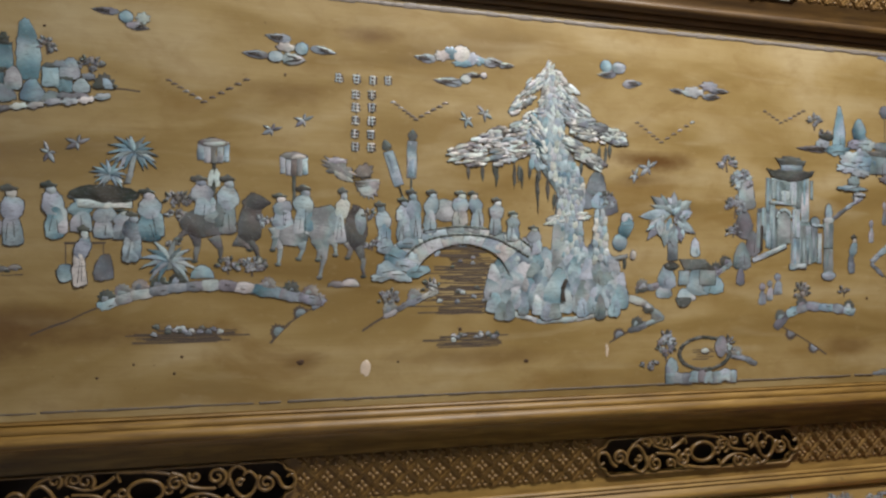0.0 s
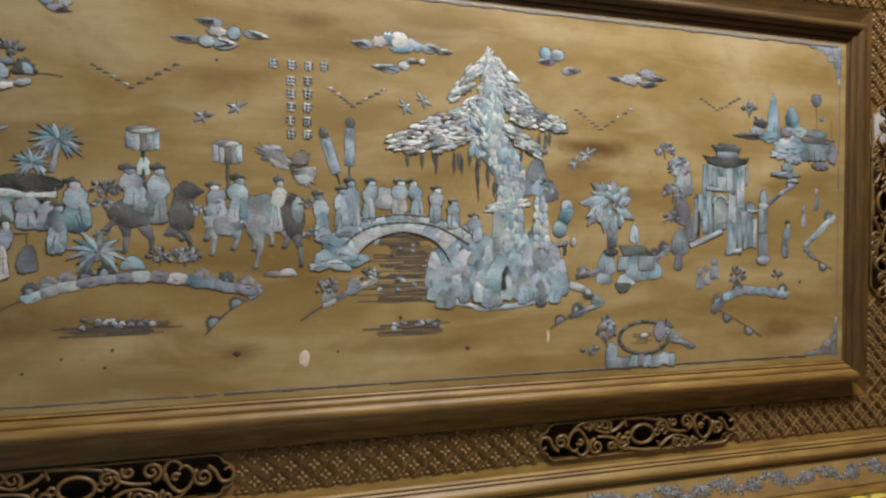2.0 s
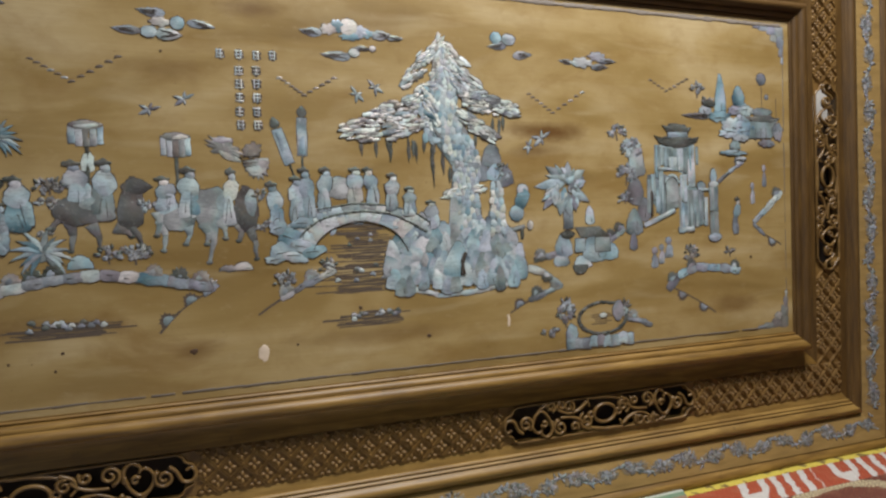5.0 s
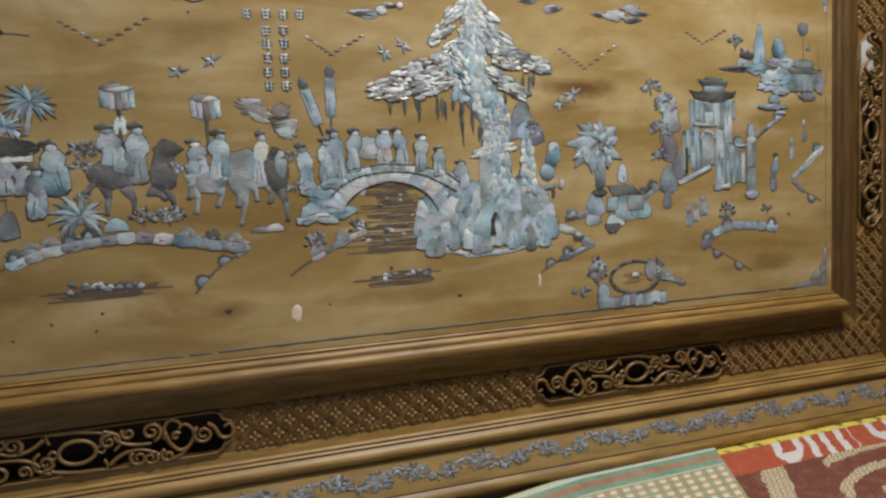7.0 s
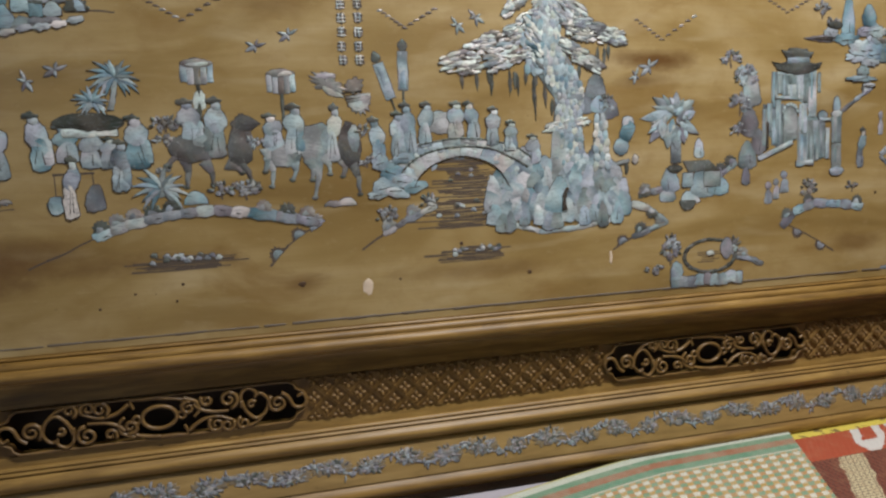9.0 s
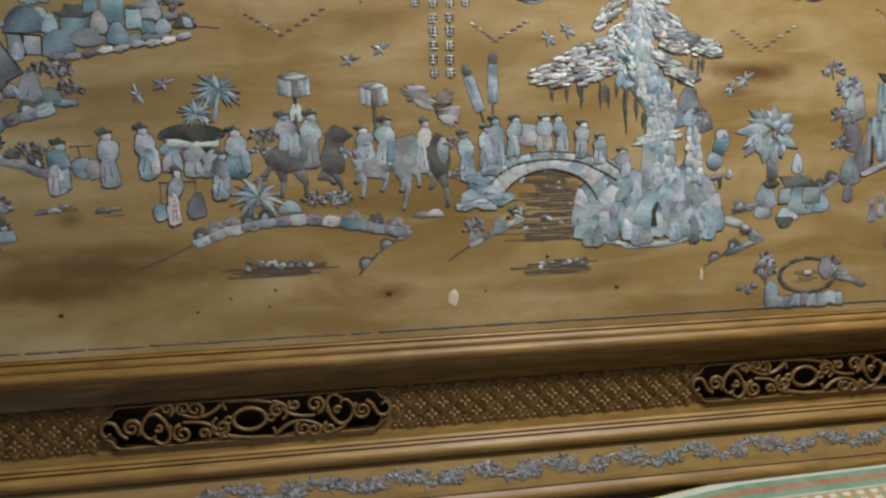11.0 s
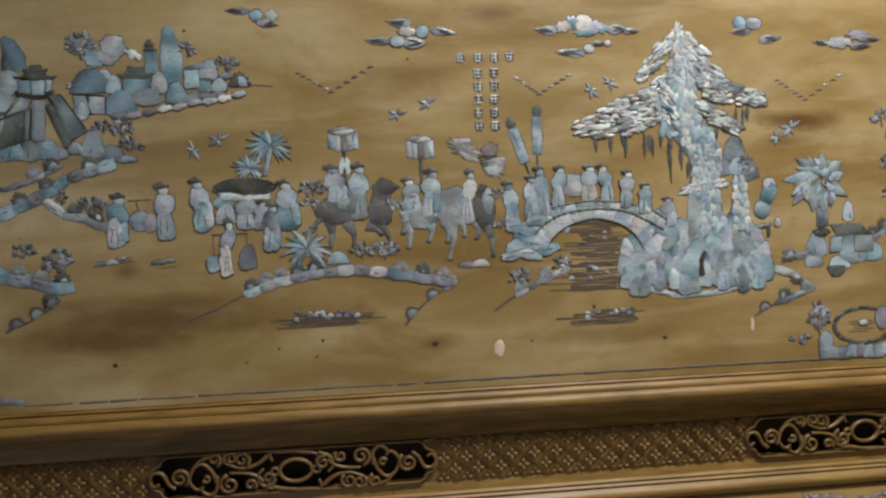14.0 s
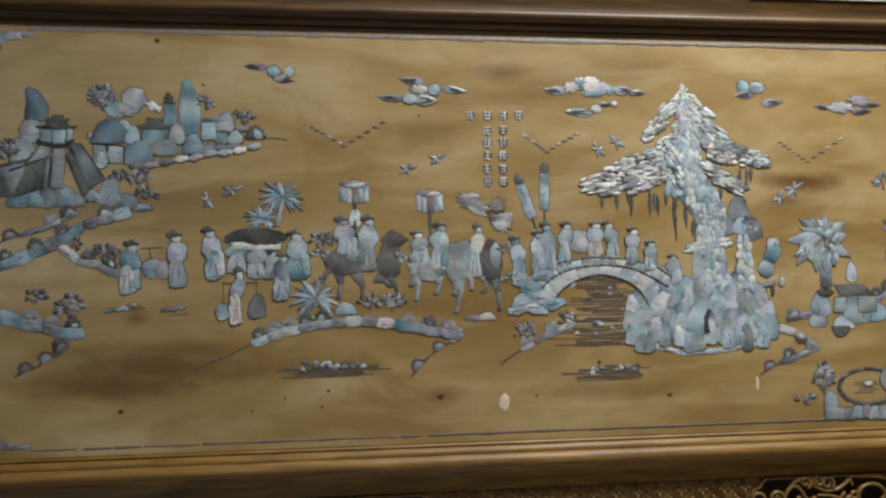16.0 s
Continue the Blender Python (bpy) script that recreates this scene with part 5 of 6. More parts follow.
for x, z, w, h in ((0.702, 0.915, 0.011, 0.045), (0.732, 0.948, 0.011, 0.045), (0.470, 0.804, 0.016, 0.040), (0.501, 0.821, 0.018, 0.040), (0.485, 0.811, 0.014, 0.038)):
    m = Motif("inlay_tablet_row", "faded lilac shell tablet")
    m.add(gown(x, z, w, h * 0.6), LILAC, grow=0.0004).add(blob(x, z + h * 0.76, w * 0.8, h * 0.32), LILAC, grow=0.0004)
    m.done()

# ---------------------------------------------------------------- inlay: far shore at the other end
rocks(((0.628, 1.076, 0.027, 0.086), (0.672, 1.103, 0.030, 0.035), (0.683, 1.068, 0.031, 0.046)), "slender pale shell crags of the far shore", (PEARL, AQUA, PEARL))
m = Motif("inlay_shore", "frilled pale shell rocks of the far shore", 0.0008)
m.leaf(0.573, 1.080, 0.072, 0.012, LILAC)
for x, z, w, h, mat in ((0.592, 1.090, 0.032, 0.018, SAGE), (0.626, 1.080, 0.056, 0.022, AQUA), (0.656, 1.064, 0.057, 0.033, PEARL), (0.685, 1.057, 0.062, 0.030, AQUA), (0.651, 1.049, 0.061, 0.020, PEARL), (0.690, 1.092, 0.038, 0.022, SAGE), (0.661, 1.092, 0.033, 0.019, LILAC), (0.768, 1.054, 0.028, 0.038, LILAC), (0.740, 1.031, 0.045, 0.016, LILAC), (0.675, 1.040, 0.043, 0.015, PEARL), (0.661, 1.025, 0.029, 0.020, SAGE), (0.656, 1.012, 0.071, 0.011, AQUA), (0.674, 1.001, 0.029, 0.008, LILAC)):
    m.add(ruffle(x, z, w, h, 8, 0.0, 0.2), mat, grow=0.0006)
    for k in range(2):
        m.scratch(x + rng.uniform(-0.3, 0.3) * w, z + rng.uniform(-0.3, 0.3) * h, x + rng.uniform(-0.3, 0.3) * w, z + rng.uniform(-0.3, 0.3) * h, 0.0014)
m.add(blob(0.600, 1.103, 0.030, 0.012), DUSK)
m.done()
m = Motif("inlay_pavilion", "small pavilion with a sage roof", 0.0014)
m.add([(0.697, 1.072), (0.768, 1.075), (0.753, 1.041), (0.694, 1.040)], SAGE)
for k in range(3):
    m.scratch(0.712 + 0.013 * k, 1.036, 0.712 + 0.013 * k, 1.060, 0.0012)
roofed(m, 0.731, 1.072, 0.083, 0.017, DUSK)
m.add(blob(0.729, 1.091, 0.054, 0.015), SAGE)
m.done()
bush(0.574, 1.127, 0.03, 0.03, (LILAC, DUSK), 7)
bush(0.596, 1.104, 0.035, 0.02, (LILAC, DUSK), 7)
m = Motif("inlay_disc", "lilac shell disc on an engraved thread")
m.trace([(0.729, 1.148), (0.731, 1.089)], 0.0016).add(blob(0.729, 1.154, 0.024, 0.023, rough=0.03), LILAC)
m.trace([(0.766, 1.118), (0.766, 1.083)], 0.0016).add(blob(0.742, 1.120, 0.010, 0.010), LILAC)
m.done()
bank([(0.545, 1.078), (0.594, 1.085)], 0.006, (LILAC,), 0.0, tail=1)
bank([(0.620, 0.958), (0.647, 0.976), (0.681, 0.996)], 0.007, (LILAC, SAGE), 0.3)
bank([(0.705, 0.880), (0.737, 0.904), (0.775, 0.937)], 0.013, (LILAC, PEARL, ROSE), 0.5)
bank([(0.773, 0.834), (0.730, 0.855), (0.705, 0.875)], 0.007, (LILAC,), 0.4, tail=1)
bank([(0.501, 0.765), (0.522, 0.787), (0.565, 0.800), (0.620, 0.796), (0.667, 0.788)], 0.015, (LILAC, AQUA, LILAC), 0.7)
bank([(0.607, 0.713), (0.554, 0.744), (0.509, 0.765)], 0.006, (LILAC,), 0.5, tail=2)
bush(0.552, 0.826, 0.035, 0.035, (DUSK, LILAC), 9)
bush(0.644, 0.825, 0.02, 0.02, (DUSK, LILAC), 5)

# ---------------------------------------------------------------- inlay: round pond, border lines, corners, marks
PX, PZ = 0.356, 0.722
m = Motif("inlay_pond", "oval pond with dark rim and pale shell bank")
for k in range(22):
    a, b = math.tau * k / 22, math.tau * (k + 0.97) / 22
    m.add([(PX + rx * math.cos(t), PZ + rz * math.sin(t)) for t, rx, rz in ((a, 0.046, 0.025), (b, 0.046, 0.025), (b, 0.053, 0.030), (a, 0.053, 0.030))], DUSK, grow=0.0004)
for k in range(5):
    m.trace([(PX - 0.02 + rng.uniform(-0.006, 0.006), PZ - 0.010 + 0.004 * k), (PX + 0.014 + rng.uniform(-0.006, 0.006), PZ - 0.010 + 0.004 * k)], 0.0014)
m.add(blob(0.388, 0.732, 0.024, 0.036), LILAC).add(blob(0.292, 0.699, 0.024, 0.036), PEARL)
m.add(blob(PX, PZ + 0.004, 0.016, 0.008), ROSE)
for k in range(9):
    m.add(cut(PX - 0.066 + 0.0150 * k, PZ - 0.041 + rng.uniform(-0.002, 0.003), 0.019, 0.020, ((-0.5, -0.45), (0.45, -0.5), (0.52, 0.4), (0.05, 0.55), (-0.45, 0.42)), 0.10), pick(PEARL, SAGE, LILAC, PEARL))
m.done()
bush(0.281, 0.738, 0.04, 0.055, (LILAC, PEARL, SAGE), 14)
bush(0.251, 0.704, 0.035, 0.018, (AQUA, LILAC), 6)
bush(0.403, 0.732, 0.02, 0.04, (LILAC, SAGE), 7)
bank([(0.403, 0.716), (0.435, 0.711), (0.459, 0.700)], 0.010, (LILAC, SAGE), 0.6)


def border(name, xa, za, xb, zb, wide, mat, count, worn=0.08):
    m = Motif(name, "thin worn inlay line along the board's edge")
    for k in range(count):
        f, g = k / count, (k + (rng.uniform(0.7, 0.92) if rng.random() < worn else 1.05)) / count
        w = wide * rng.uniform(0.45, 1.0)
        m.add(bar(xa + (xb - xa) * f, za + (zb - za) * f + rng.uniform(-0.0005, 0.0005), xa + (xb - xa) * g, za + (zb - za) * g + rng.uniform(-0.0005, 0.0005), w, w * rng.uniform(0.8, 1.15)), mat, grow=0.0, high=0.0001, name="line_strip")
    m.done()


border("inlay_border_line", X0 + 0.08, 0.6695, X1 - 0.09, 0.6735, 0.0038, WORN, 40)
border("inlay_border_line", X0 + 0.08, 1.2625, X1 - 0.02, 1.2595, 0.0085, FADED, 90, 0.0)
border("inlay_border_line", X1 - 0.015, 0.71, X1 - 0.015, 1.21, 0.0026, WORN, 9)
border("inlay_border_line", X0 + 0.015, 0.71, X0 + 0.015, 1.21, 0.0026, WORN, 9)


def corner(sx, sz):
    """Stepped key-fret piece in a corner of the board."""
    x, z = (X1 - 0.013 if sx > 0 else X0 + 0.013), (1.257 if sz > 0 else 0.672)
    m = Motif("inlay_corner", "stepped lilac shell corner ornament")
    for u, v, w, h in ((0.010, 0.010, 0.024, 0.024), (0.030, 0.008, 0.024, 0.017), (0.050, 0.005, 0.024, 0.011), (0.066, 0.003, 0.020, 0.007), (0.008, 0.030, 0.017, 0.024), (0.005, 0.048, 0.011, 0.022), (0.003, 0.064, 0.007, 0.016), (0.024, 0.022, 0.018, 0.014)):
        m.add(cut(x - sx * u, z - sz * v, w, h, ((-0.5, -0.4), (0.0, -0.52), (0.5, -0.42), (0.52, 0.3), (0.2, 0.52), (-0.35, 0.48), (-0.52, 0.1)), 0.07), pick(LILAC, TAUPE, SAGE), grow=0.0005, high=0.0003)
    m.done()


for sx in (-1, 1):
    for sz in (-1, 1):
        corner(sx, sz)

m = Motif("board_mark", "pale and dark blemishes on the board")
m.add(blob(-0.225, 0.715, 0.014, 0.024, -0.25, 10, 0.3), PALE, grow=0, high=0.0002, name="pale_mark").add(blob(0.172, 0.730, 0.006, 0.020, 0.1, 9, 0.3), PALE, grow=0, high=0.0002, name="pale_mark")
for x, z, r in ((-0.321, 0.727, 0.011), (-0.484, 0.740, 0.005), (0.031, 0.719, 0.008), (-0.546, 0.731, 0.004), (-0.592, 0.714, 0.004), (-0.724, 1.249, 0.008), (-0.772, 0.720, 0.007), (-0.347, 1.144, 0.004),
                (-0.493, 0.717, 0.004), (-0.079, 0.771, 0.006), (0.695, 0.813, 0.006), (-0.660, 1.186, 0.004), (-0.176, 0.724, 0.004)):
    m.add(blob(x, z, r, r * 0.9, 0, 8, 0.2), SPOT, grow=0, high=0.0002, name="dark_speck")
m.done()

# ---------------------------------------------------------------- carved bands with open fretwork
FRETS = {"bottom": ((-0.530, 0.205), (0.358, 0.198)), "top": ((-0.530, 0.205), (0.358, 0.198)), "right": ((0.966, 0.190),), "left": ((0.966, 0.190),)}
BAND_MID = 0.10725
HALF = 0.0325


def band_frame(side):
    """Turns band coordinates (along, across, forward) into the room's."""
    sx, sz = SIDES[side]
    if sz:
        z = Z0 - BAND_MID if sz < 0 else Z1 + BAND_MID
        return lambda u, v, y: (u, y - 0.006, z + v)
    x = X1 + BAND_MID if sx > 0 else X0 - BAND_MID
    return lambda u, v, y: (x + v, y - 0.006, u)


def band_span(side):
    d = BAND_MID - HALF
    return (X0 - d - 2 * HALF, X1 + d + 2 * HALF) if SIDES[side][1] else (Z0 - d, Z1 + d)


def cartouche(a, b):
    """Outline of the opening: straight sides, notched and pointed ends."""
    right = [(a - 0.026, b), (a - 0.018, b * 0.86), (a - 0.015, b * 0.62), (a - 0.004, b * 0.45), (a, b * 0.15), (a, -b * 0.15), (a - 0.004, -b * 0.45), (a - 0.015, -b * 0.62), (a - 0.018, -b * 0.86), (a - 0.026, -b)]
    return right + [(-u, v) for u, v in reversed(right)]


def spiral(x, z, r, start, turns, hand=1, n=20):
    return [(x + r * (1 - 0.80 * i / n) * math.cos(start + hand * math.tau * turns * i / n), z + r * (1 - 0.80 * i / n) * math.sin(start + hand * math.tau * turns * i / n)) for i in range(n + 1)]


def fretwork(side, centre, a):
    at = band_frame(side)
    b = HALF - 0.002
    group = part("fretwork", rim_ring(at, centre, a, b), FRET, back, "open carved scrollwork panel")
    k = a / 0.2
    for flip in (1, -1):
        lines = [smooth([(0.032, 0.0243), (0.049, 0.0165), (0.052, 0.0039), (0.045, -0.0050)]), spiral(0.038, 0.0090, 0.01, 1.2, 1.3, 1), smooth([(0.045, 0.0135), (0.055, 0.0043), (0.071, -0.0009), (0.091, -0.0021)]),
                 spiral(0.092, 0.0144, 0.014, -1.4, 1.5, 1), spiral(0.063, 0.0167, 0.0085, 2.4, 1.2, 1), smooth([(0.038, -0.0242), (0.049, -0.0149), (0.062, -0.0093), (0.078, -0.0088), (0.097, -0.0167)]),
                 spiral(0.074, -0.0201, 0.0115, 2.2, 1.35, 1), spiral(0.089, -0.0228, 0.01, 0.6, 1.3, -1), smooth([(0.109, 0.0011), (0.109, 0.0185), (0.118, 0.0272), (0.129, 0.0215), (0.128, 0.0129)]),
                 smooth([(0.109, 0.0098), (0.115, -0.0058), (0.127, -0.0177), (0.140, -0.0121), (0.146, 0.0057), (0.137, 0.0182), (0.128, 0.0157)]), spiral(0.123, 0.0030, 0.006, 0.5, 1, 1), spiral(0.111, -0.0228, 0.0095, 1.9, 1.3, 1),
                 smooth([(0.117, -0.0285), (0.128, -0.0237), (0.137, -0.0167)]), spiral(0.159, 0.0007, 0.0135, 2.2, 1.6, 1), smooth([(0.165, 0.0151), (0.174, 0.0078), (0.182, -0.0070), (0.194, -0.0084), (0.199, 0.0015), (0.194, 0.0108), (0.187, 0.0070)]),
                 smooth([(0.000, 0.0279), (0.017, 0.0253), (0.032, 0.0209), (0.028, 0.0119)]), smooth([(0.000, -0.0285), (0.020, -0.0285), (0.035, -0.0285), (0.032, -0.0154)])]
        for pts in lines:
            bm = bmesh.new()
            tube(bm, [at(centre + flip * u * k, flip * v, 0.0115) for u, v in pts] if side in ("bottom", "top") else [at(centre + flip * u * k, v, 0.0115) for u, v in pts],
                 lambda f: 0.0032 - 0.0010 * f, 6, 1.3)
            part("scroll", bm, FRET, group)
        bm = bmesh.new()
        tube(bm, [at(centre + flip * k * (0.029 + 0.005 * math.cos(t * math.tau / 12)), 0.005 * math.sin(t * math.tau / 12), 0.0115) for t in range(12)], 0.0024, 6, 1.3, True)
        part("ring", bm, FRET, group)
    bm = bmesh.new()
    tube(bm, [at(centre + k * 0.0225 * math.cos(t * math.tau / 26), 0.0160 * math.sin(t * math.tau / 26), 0.0115) for t in range(26)], 0.0030, 6, 1.3, True)
    part("ring", bm, FRET, group)
    return group


def rim_ring(at, centre, a, b):
    bm = bmesh.new()
    tube(bm, [at(centre + u, v, 0.0125) for u, v in cartouche(a, b)], 0.0021, 6, 1.6, True)
    return bm


def holed_band(side):
    """Backing strips of the band, between and round the openings, with depth."""
    at = band_frame(side)
    made = []
    lo, hi = band_span(side)
    marks, holes = [lo], []
    for c, a in FRETS[side]:
        marks += [c - a, c + a]
        holes.append((c, a))
    marks.append(hi)

    def sheet(outline):
        bm = bmesh.new()
        front = [bm.verts.new(at(u, v, 0.0150)) for u, v in outline]
        rear = [bm.verts.new(at(u, v, 0.0270)) for u, v in outline]
        bm.faces.new(front)
        bm.faces.new(rear)
        for i in range(len(front)):
            j = (i + 1) % len(front)
            bm.faces.new((front[i], front[j], rear[j], rear[i]))
        made.append(part("carved_band", bm, CARVED, back, "band carved with a diamond lattice of small flowers"))

    for u0, u1 in zip(marks[0::2], marks[1::2]):
        sheet([(u0, -HALF), (u1, -HALF), (u1, HALF), (u0, HALF)])
    for c, a in holes:
        edge = cartouche(a, HALF - 0.002)
        for s in (1, -1):
            half = [(u, v) for u, v in edge if u * s > 0]
            half.sort(key=lambda p: -p[1])
            sheet([(c + u, v) for u, v in half] + [(c + s * a + s * 0.0005, -HALF), (c + s * a + s * 0.0005, HALF)])
    return made


def ridge(bm, p, q, at, half=0.0006, base=0.0155, top=0.0120):
    d = math.hypot(q[0] - p[0], q[1] - p[1])
    if d < 0.003:
        return
    nx, nz = -(q[1] - p[1]) / d, (q[0] - p[0]) / d
    rows = []
    for (u, v) in (p, q):
        rows.append([bm.verts.new(at(u + nx * half * s, v + nz * half * s, y)) for s, y in ((-1.5, base), (-0.6, top), (0.6, top), (1.5, base))])
    for i in range(3):
        bm.faces.new((rows[0][i], rows[0][i + 1], rows[1][i + 1], rows[1][i]))
    bm.faces.new(rows[0])
    bm.faces.new(rows[1])


PITCH = 0.0345


def in_hole(side, u, slack=0.0):
    return any(abs(u - c) < a + slack for c, a in FRETS[side])


def flower_mesh(side, petals):
    fl = bmesh.new()
    for k in petals:
        a = k * math.pi / 2
        ca, sa = math.cos(a), math.sin(a)
        rings = []
        for f, y in ((1.0, 0.0), (0.82, -0.0018), (0.35, -0.0030)):
            rings.append([])
            for t in [i * math.tau / 8 for i in range(8)]:
                p, q = 0.0054 + 0.0052 * f * math.cos(t), 0.0034 * f * math.sin(t)
                rings[-1].append(fl.verts.new(at_flower(side, p * ca - q * sa, p * sa + q * ca, y)))
        for r0, r1 in zip(rings, rings[1:]):
            for i in range(8):
                fl.faces.new((r0[i], r0[(i + 1) % 8], r1[(i + 1) % 8], r1[i])).smooth = True
        fl.faces.new(rings[-1]).smooth = True
    return fl


def carved_band(side):
    at = band_frame(side)
    strip = holed_band(side)[0]
    bm = bmesh.new()
    lo, hi = band_span(side)
    lines = int((hi - lo + 0.2) / PITCH) + 2
    for slope in (1, -1):
        for k in range(-3, lines):
            u0 = lo + k * PITCH
            for off in (-0.0021, 0.0021):
                pieces, last = [], None
                steps = 8
                for i in range(steps):
                    va, vb = -HALF + 2 * HALF * i / steps, -HALF + 2 * HALF * (i + 1) / steps
                    ua, ub = u0 + off + slope * (va + HALF), u0 + off + slope * (vb + HALF)
                    ok = lo < min(ua, ub) and max(ua, ub) < hi and not in_hole(side, (ua + ub) / 2, 0.003)
                    if ok and last:
                        last[1] = (ub, vb)
                    elif ok:
                        last = [(ua, va), (ub, vb)]
                        pieces.append(last)
                    else:
                        last = None
                for p, q in pieces:
                    ridge(bm, p, q, at)
    tagged(part("lattice", bm, CARVED, strip, "crossing carved ribs"), kind="stuff")
    # four-petalled flowers between the ribs
    first = {}
    n = int((hi - lo) / (PITCH / 2))
    for i in range(n):
        for j in range(-2, 3):
            u = lo + HALF + i * PITCH / 2
            v = j * PITCH / 2 + PITCH * 0.02
            if (i + j) % 2 == 0 or in_hole(side, u, 0.008) or u > hi - 0.008:
                continue
            cutoff = 0 if abs(j) < 2 else (1 if j > 0 else -1)
            if cutoff:
                v = cutoff * (HALF - 0.0036)
            if cutoff not in first:
                # at the edges of the band the petal that would overhang is missing
                first[cutoff] = part("carved_flower", flower_mesh(side, {0: (0, 1, 2, 3), 1: (0, 2, 3), -1: (0, 1, 2)}[cutoff]), CARVED, strip)
                ob = first[cutoff]
            else:
                ob = new("carved_flower", first[cutoff].data)
                ob.parent = strip
            ob.location = at(u, v, 0.0148)
    for c, a in FRETS[side]:
        fretwork(side, c, a)


def at_flower(side, u, v, y):
    return (u, y, v) if SIDES[side][1] else (v, y, u)


for side in ("bottom", "right", "top", "left"):
    carved_band(side)

# dark sheet added behind the lower openings, its colour standing in for shade
VOID = plain("painted_shade", (0.035, 0.022, 0.014), 0.85)
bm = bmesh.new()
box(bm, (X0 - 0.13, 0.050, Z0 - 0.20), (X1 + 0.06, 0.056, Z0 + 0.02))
part("backing_board", bm, VOID, back, "dark sheet added for shade behind openings")

# the same added sheet, low behind the side opening
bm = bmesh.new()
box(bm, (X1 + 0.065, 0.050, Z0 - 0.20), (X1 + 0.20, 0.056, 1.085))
part("backing_board", bm, VOID, back, "dark sheet added for shade behind openings")

# ---------------------------------------------------------------- shell vine along the border boards
VINE = 0.2150
SMUDGE = plain("worn_grey_ground", (0.20, 0.155, 0.095), 0.5, 0.45, 70)


def vine(side, lo, hi):
    """A wavy stem with curled leaves and small flowers, in lilac shell."""
    u, i = lo, 0
    sx, sz = SIDES[side]
    wave = lambda t: 0.0095 * math.sin(t * math.tau / 0.118)
    if sz:
        put = lambda a, b: (a, (Z0 - VINE if sz < 0 else Z1 + VINE) + b)
    else:
        put = lambda a, b: ((X1 + VINE if sx > 0 else X0 - VINE) + b, a)
    while u < hi:
        m = Motif("inlay_vine", "curling vine of lilac-grey shell leaves")
        hub = Vector((0, 0, Z0 - VINE)) if sz else Vector((X1 + VINE, 0, 0))
        m.pose = Matrix.Translation(hub + Vector((0, -0.0050, 0))) @ (Matrix.Rotation(-0.178, 4, "X") if sz else Matrix.Rotation(-0.178, 4, "Z")) @ Matrix.Translation(-hub)
        length = 0.059
        for k in range(9):
            s, t = u + length * k / 9, u + length * (k + 1.05) / 9
            m.add(bar(*put(s, wave(s)), *put(t, wave(t)), rng.uniform(0.0022, 0.0038)), pick(LILAC, LILAC, SAGE), grow=0.0002, high=0.0002)
        cu, sign = u + length / 2, 1 if wave(u + length / 2) > 0 else -1
        wide, tall = rng.uniform(0.017, 0.030), rng.uniform(0.013, 0.019)
        for k in range(3):
            x, z = put(cu + (k - 1) * 0.6 * wide, sign * 0.002 + rng.uniform(-0.003, 0.003))
            m.add(ruffle(x, z, wide * rng.uniform(0.9, 1.4), tall * rng.uniform(1.0, 1.6), 9, 0.0, 0.3), SMUDGE, grow=0.0, high=0.00005, name="worn_patch")
        for k in range(9):
            a, r = rng.uniform(0, math.tau), rng.random() ** 0.6
            x, z = put(cu + 0.6 * wide * r * math.cos(a), sign * 0.003 + 0.6 * tall * r * math.sin(a))
            m.add(blob(x, z, rng.uniform(0.008, 0.014), rng.uniform(0.006, 0.010), rng.uniform(0, 3), 14, 0.3), pick(LILAC, TAUPE, LILAC, DUSK), grow=0.0001, high=0.0002)
        # feathery leaflets fan out from the flower and stay inside its round
        for k in range(34):
            a = math.tau * (k + rng.uniform(-0.6, 0.6)) / 34
            r = rng.uniform(0.05, 0.66)
            px, pz = put(cu + wide * r * math.cos(a), sign * 0.003 + tall * r * math.sin(a))
            qx, qz = put(cu + wide * (r + 0.4) * math.cos(a), sign * 0.003 + tall * (r + 0.4) * math.sin(a))
            m.add(petal(px, pz, math.hypot(qx - px, qz - pz) * rng.uniform(0.8, 1.2), rng.uniform(0.0026, 0.0044), rng.uniform(-0.5, 0.5) + math.atan2(qz - pz, qx - px), bend=rng.uniform(-0.45, 0.45)),
                  pick(LILAC, TAUPE, LILAC, GLOOM, GLOOM, DUSK), grow=0.0001, high=0.0001)
        # leaflets along the stem between the flowers
        for k in range(9):
            s = u + rng.uniform(-0.016, 0.016)
            x, z = put(s, wave(s) + rng.uniform(-0.004, 0.004))
            m.add(petal(x, z, rng.uniform(0.006, 0.011), rng.uniform(0.0028, 0.0042), rng.uniform(0, math.tau), bend=rng.uniform(-0.5, 0.5)), pick(LILAC, LILAC, SAGE), grow=0.0001, high=0.0002)
        x, z = put(u + rng.uniform(-0.004, 0.004), wave(u) + rng.uniform(-0.003, 0.003))
        m.add(blob(x, z, rng.uniform(0.007, 0.012), 0.0055, rng.uniform(-0.8, 0.8), 12, 0.3), pick(LILAC, SAGE, LILAC), grow=0.0001, high=0.0002)
        m.done()
        u += length
        i += 1


vine("bottom", -0.62, X1 + 0.20)
vine("right", Z0 - 0.18, Z1 + 0.16)

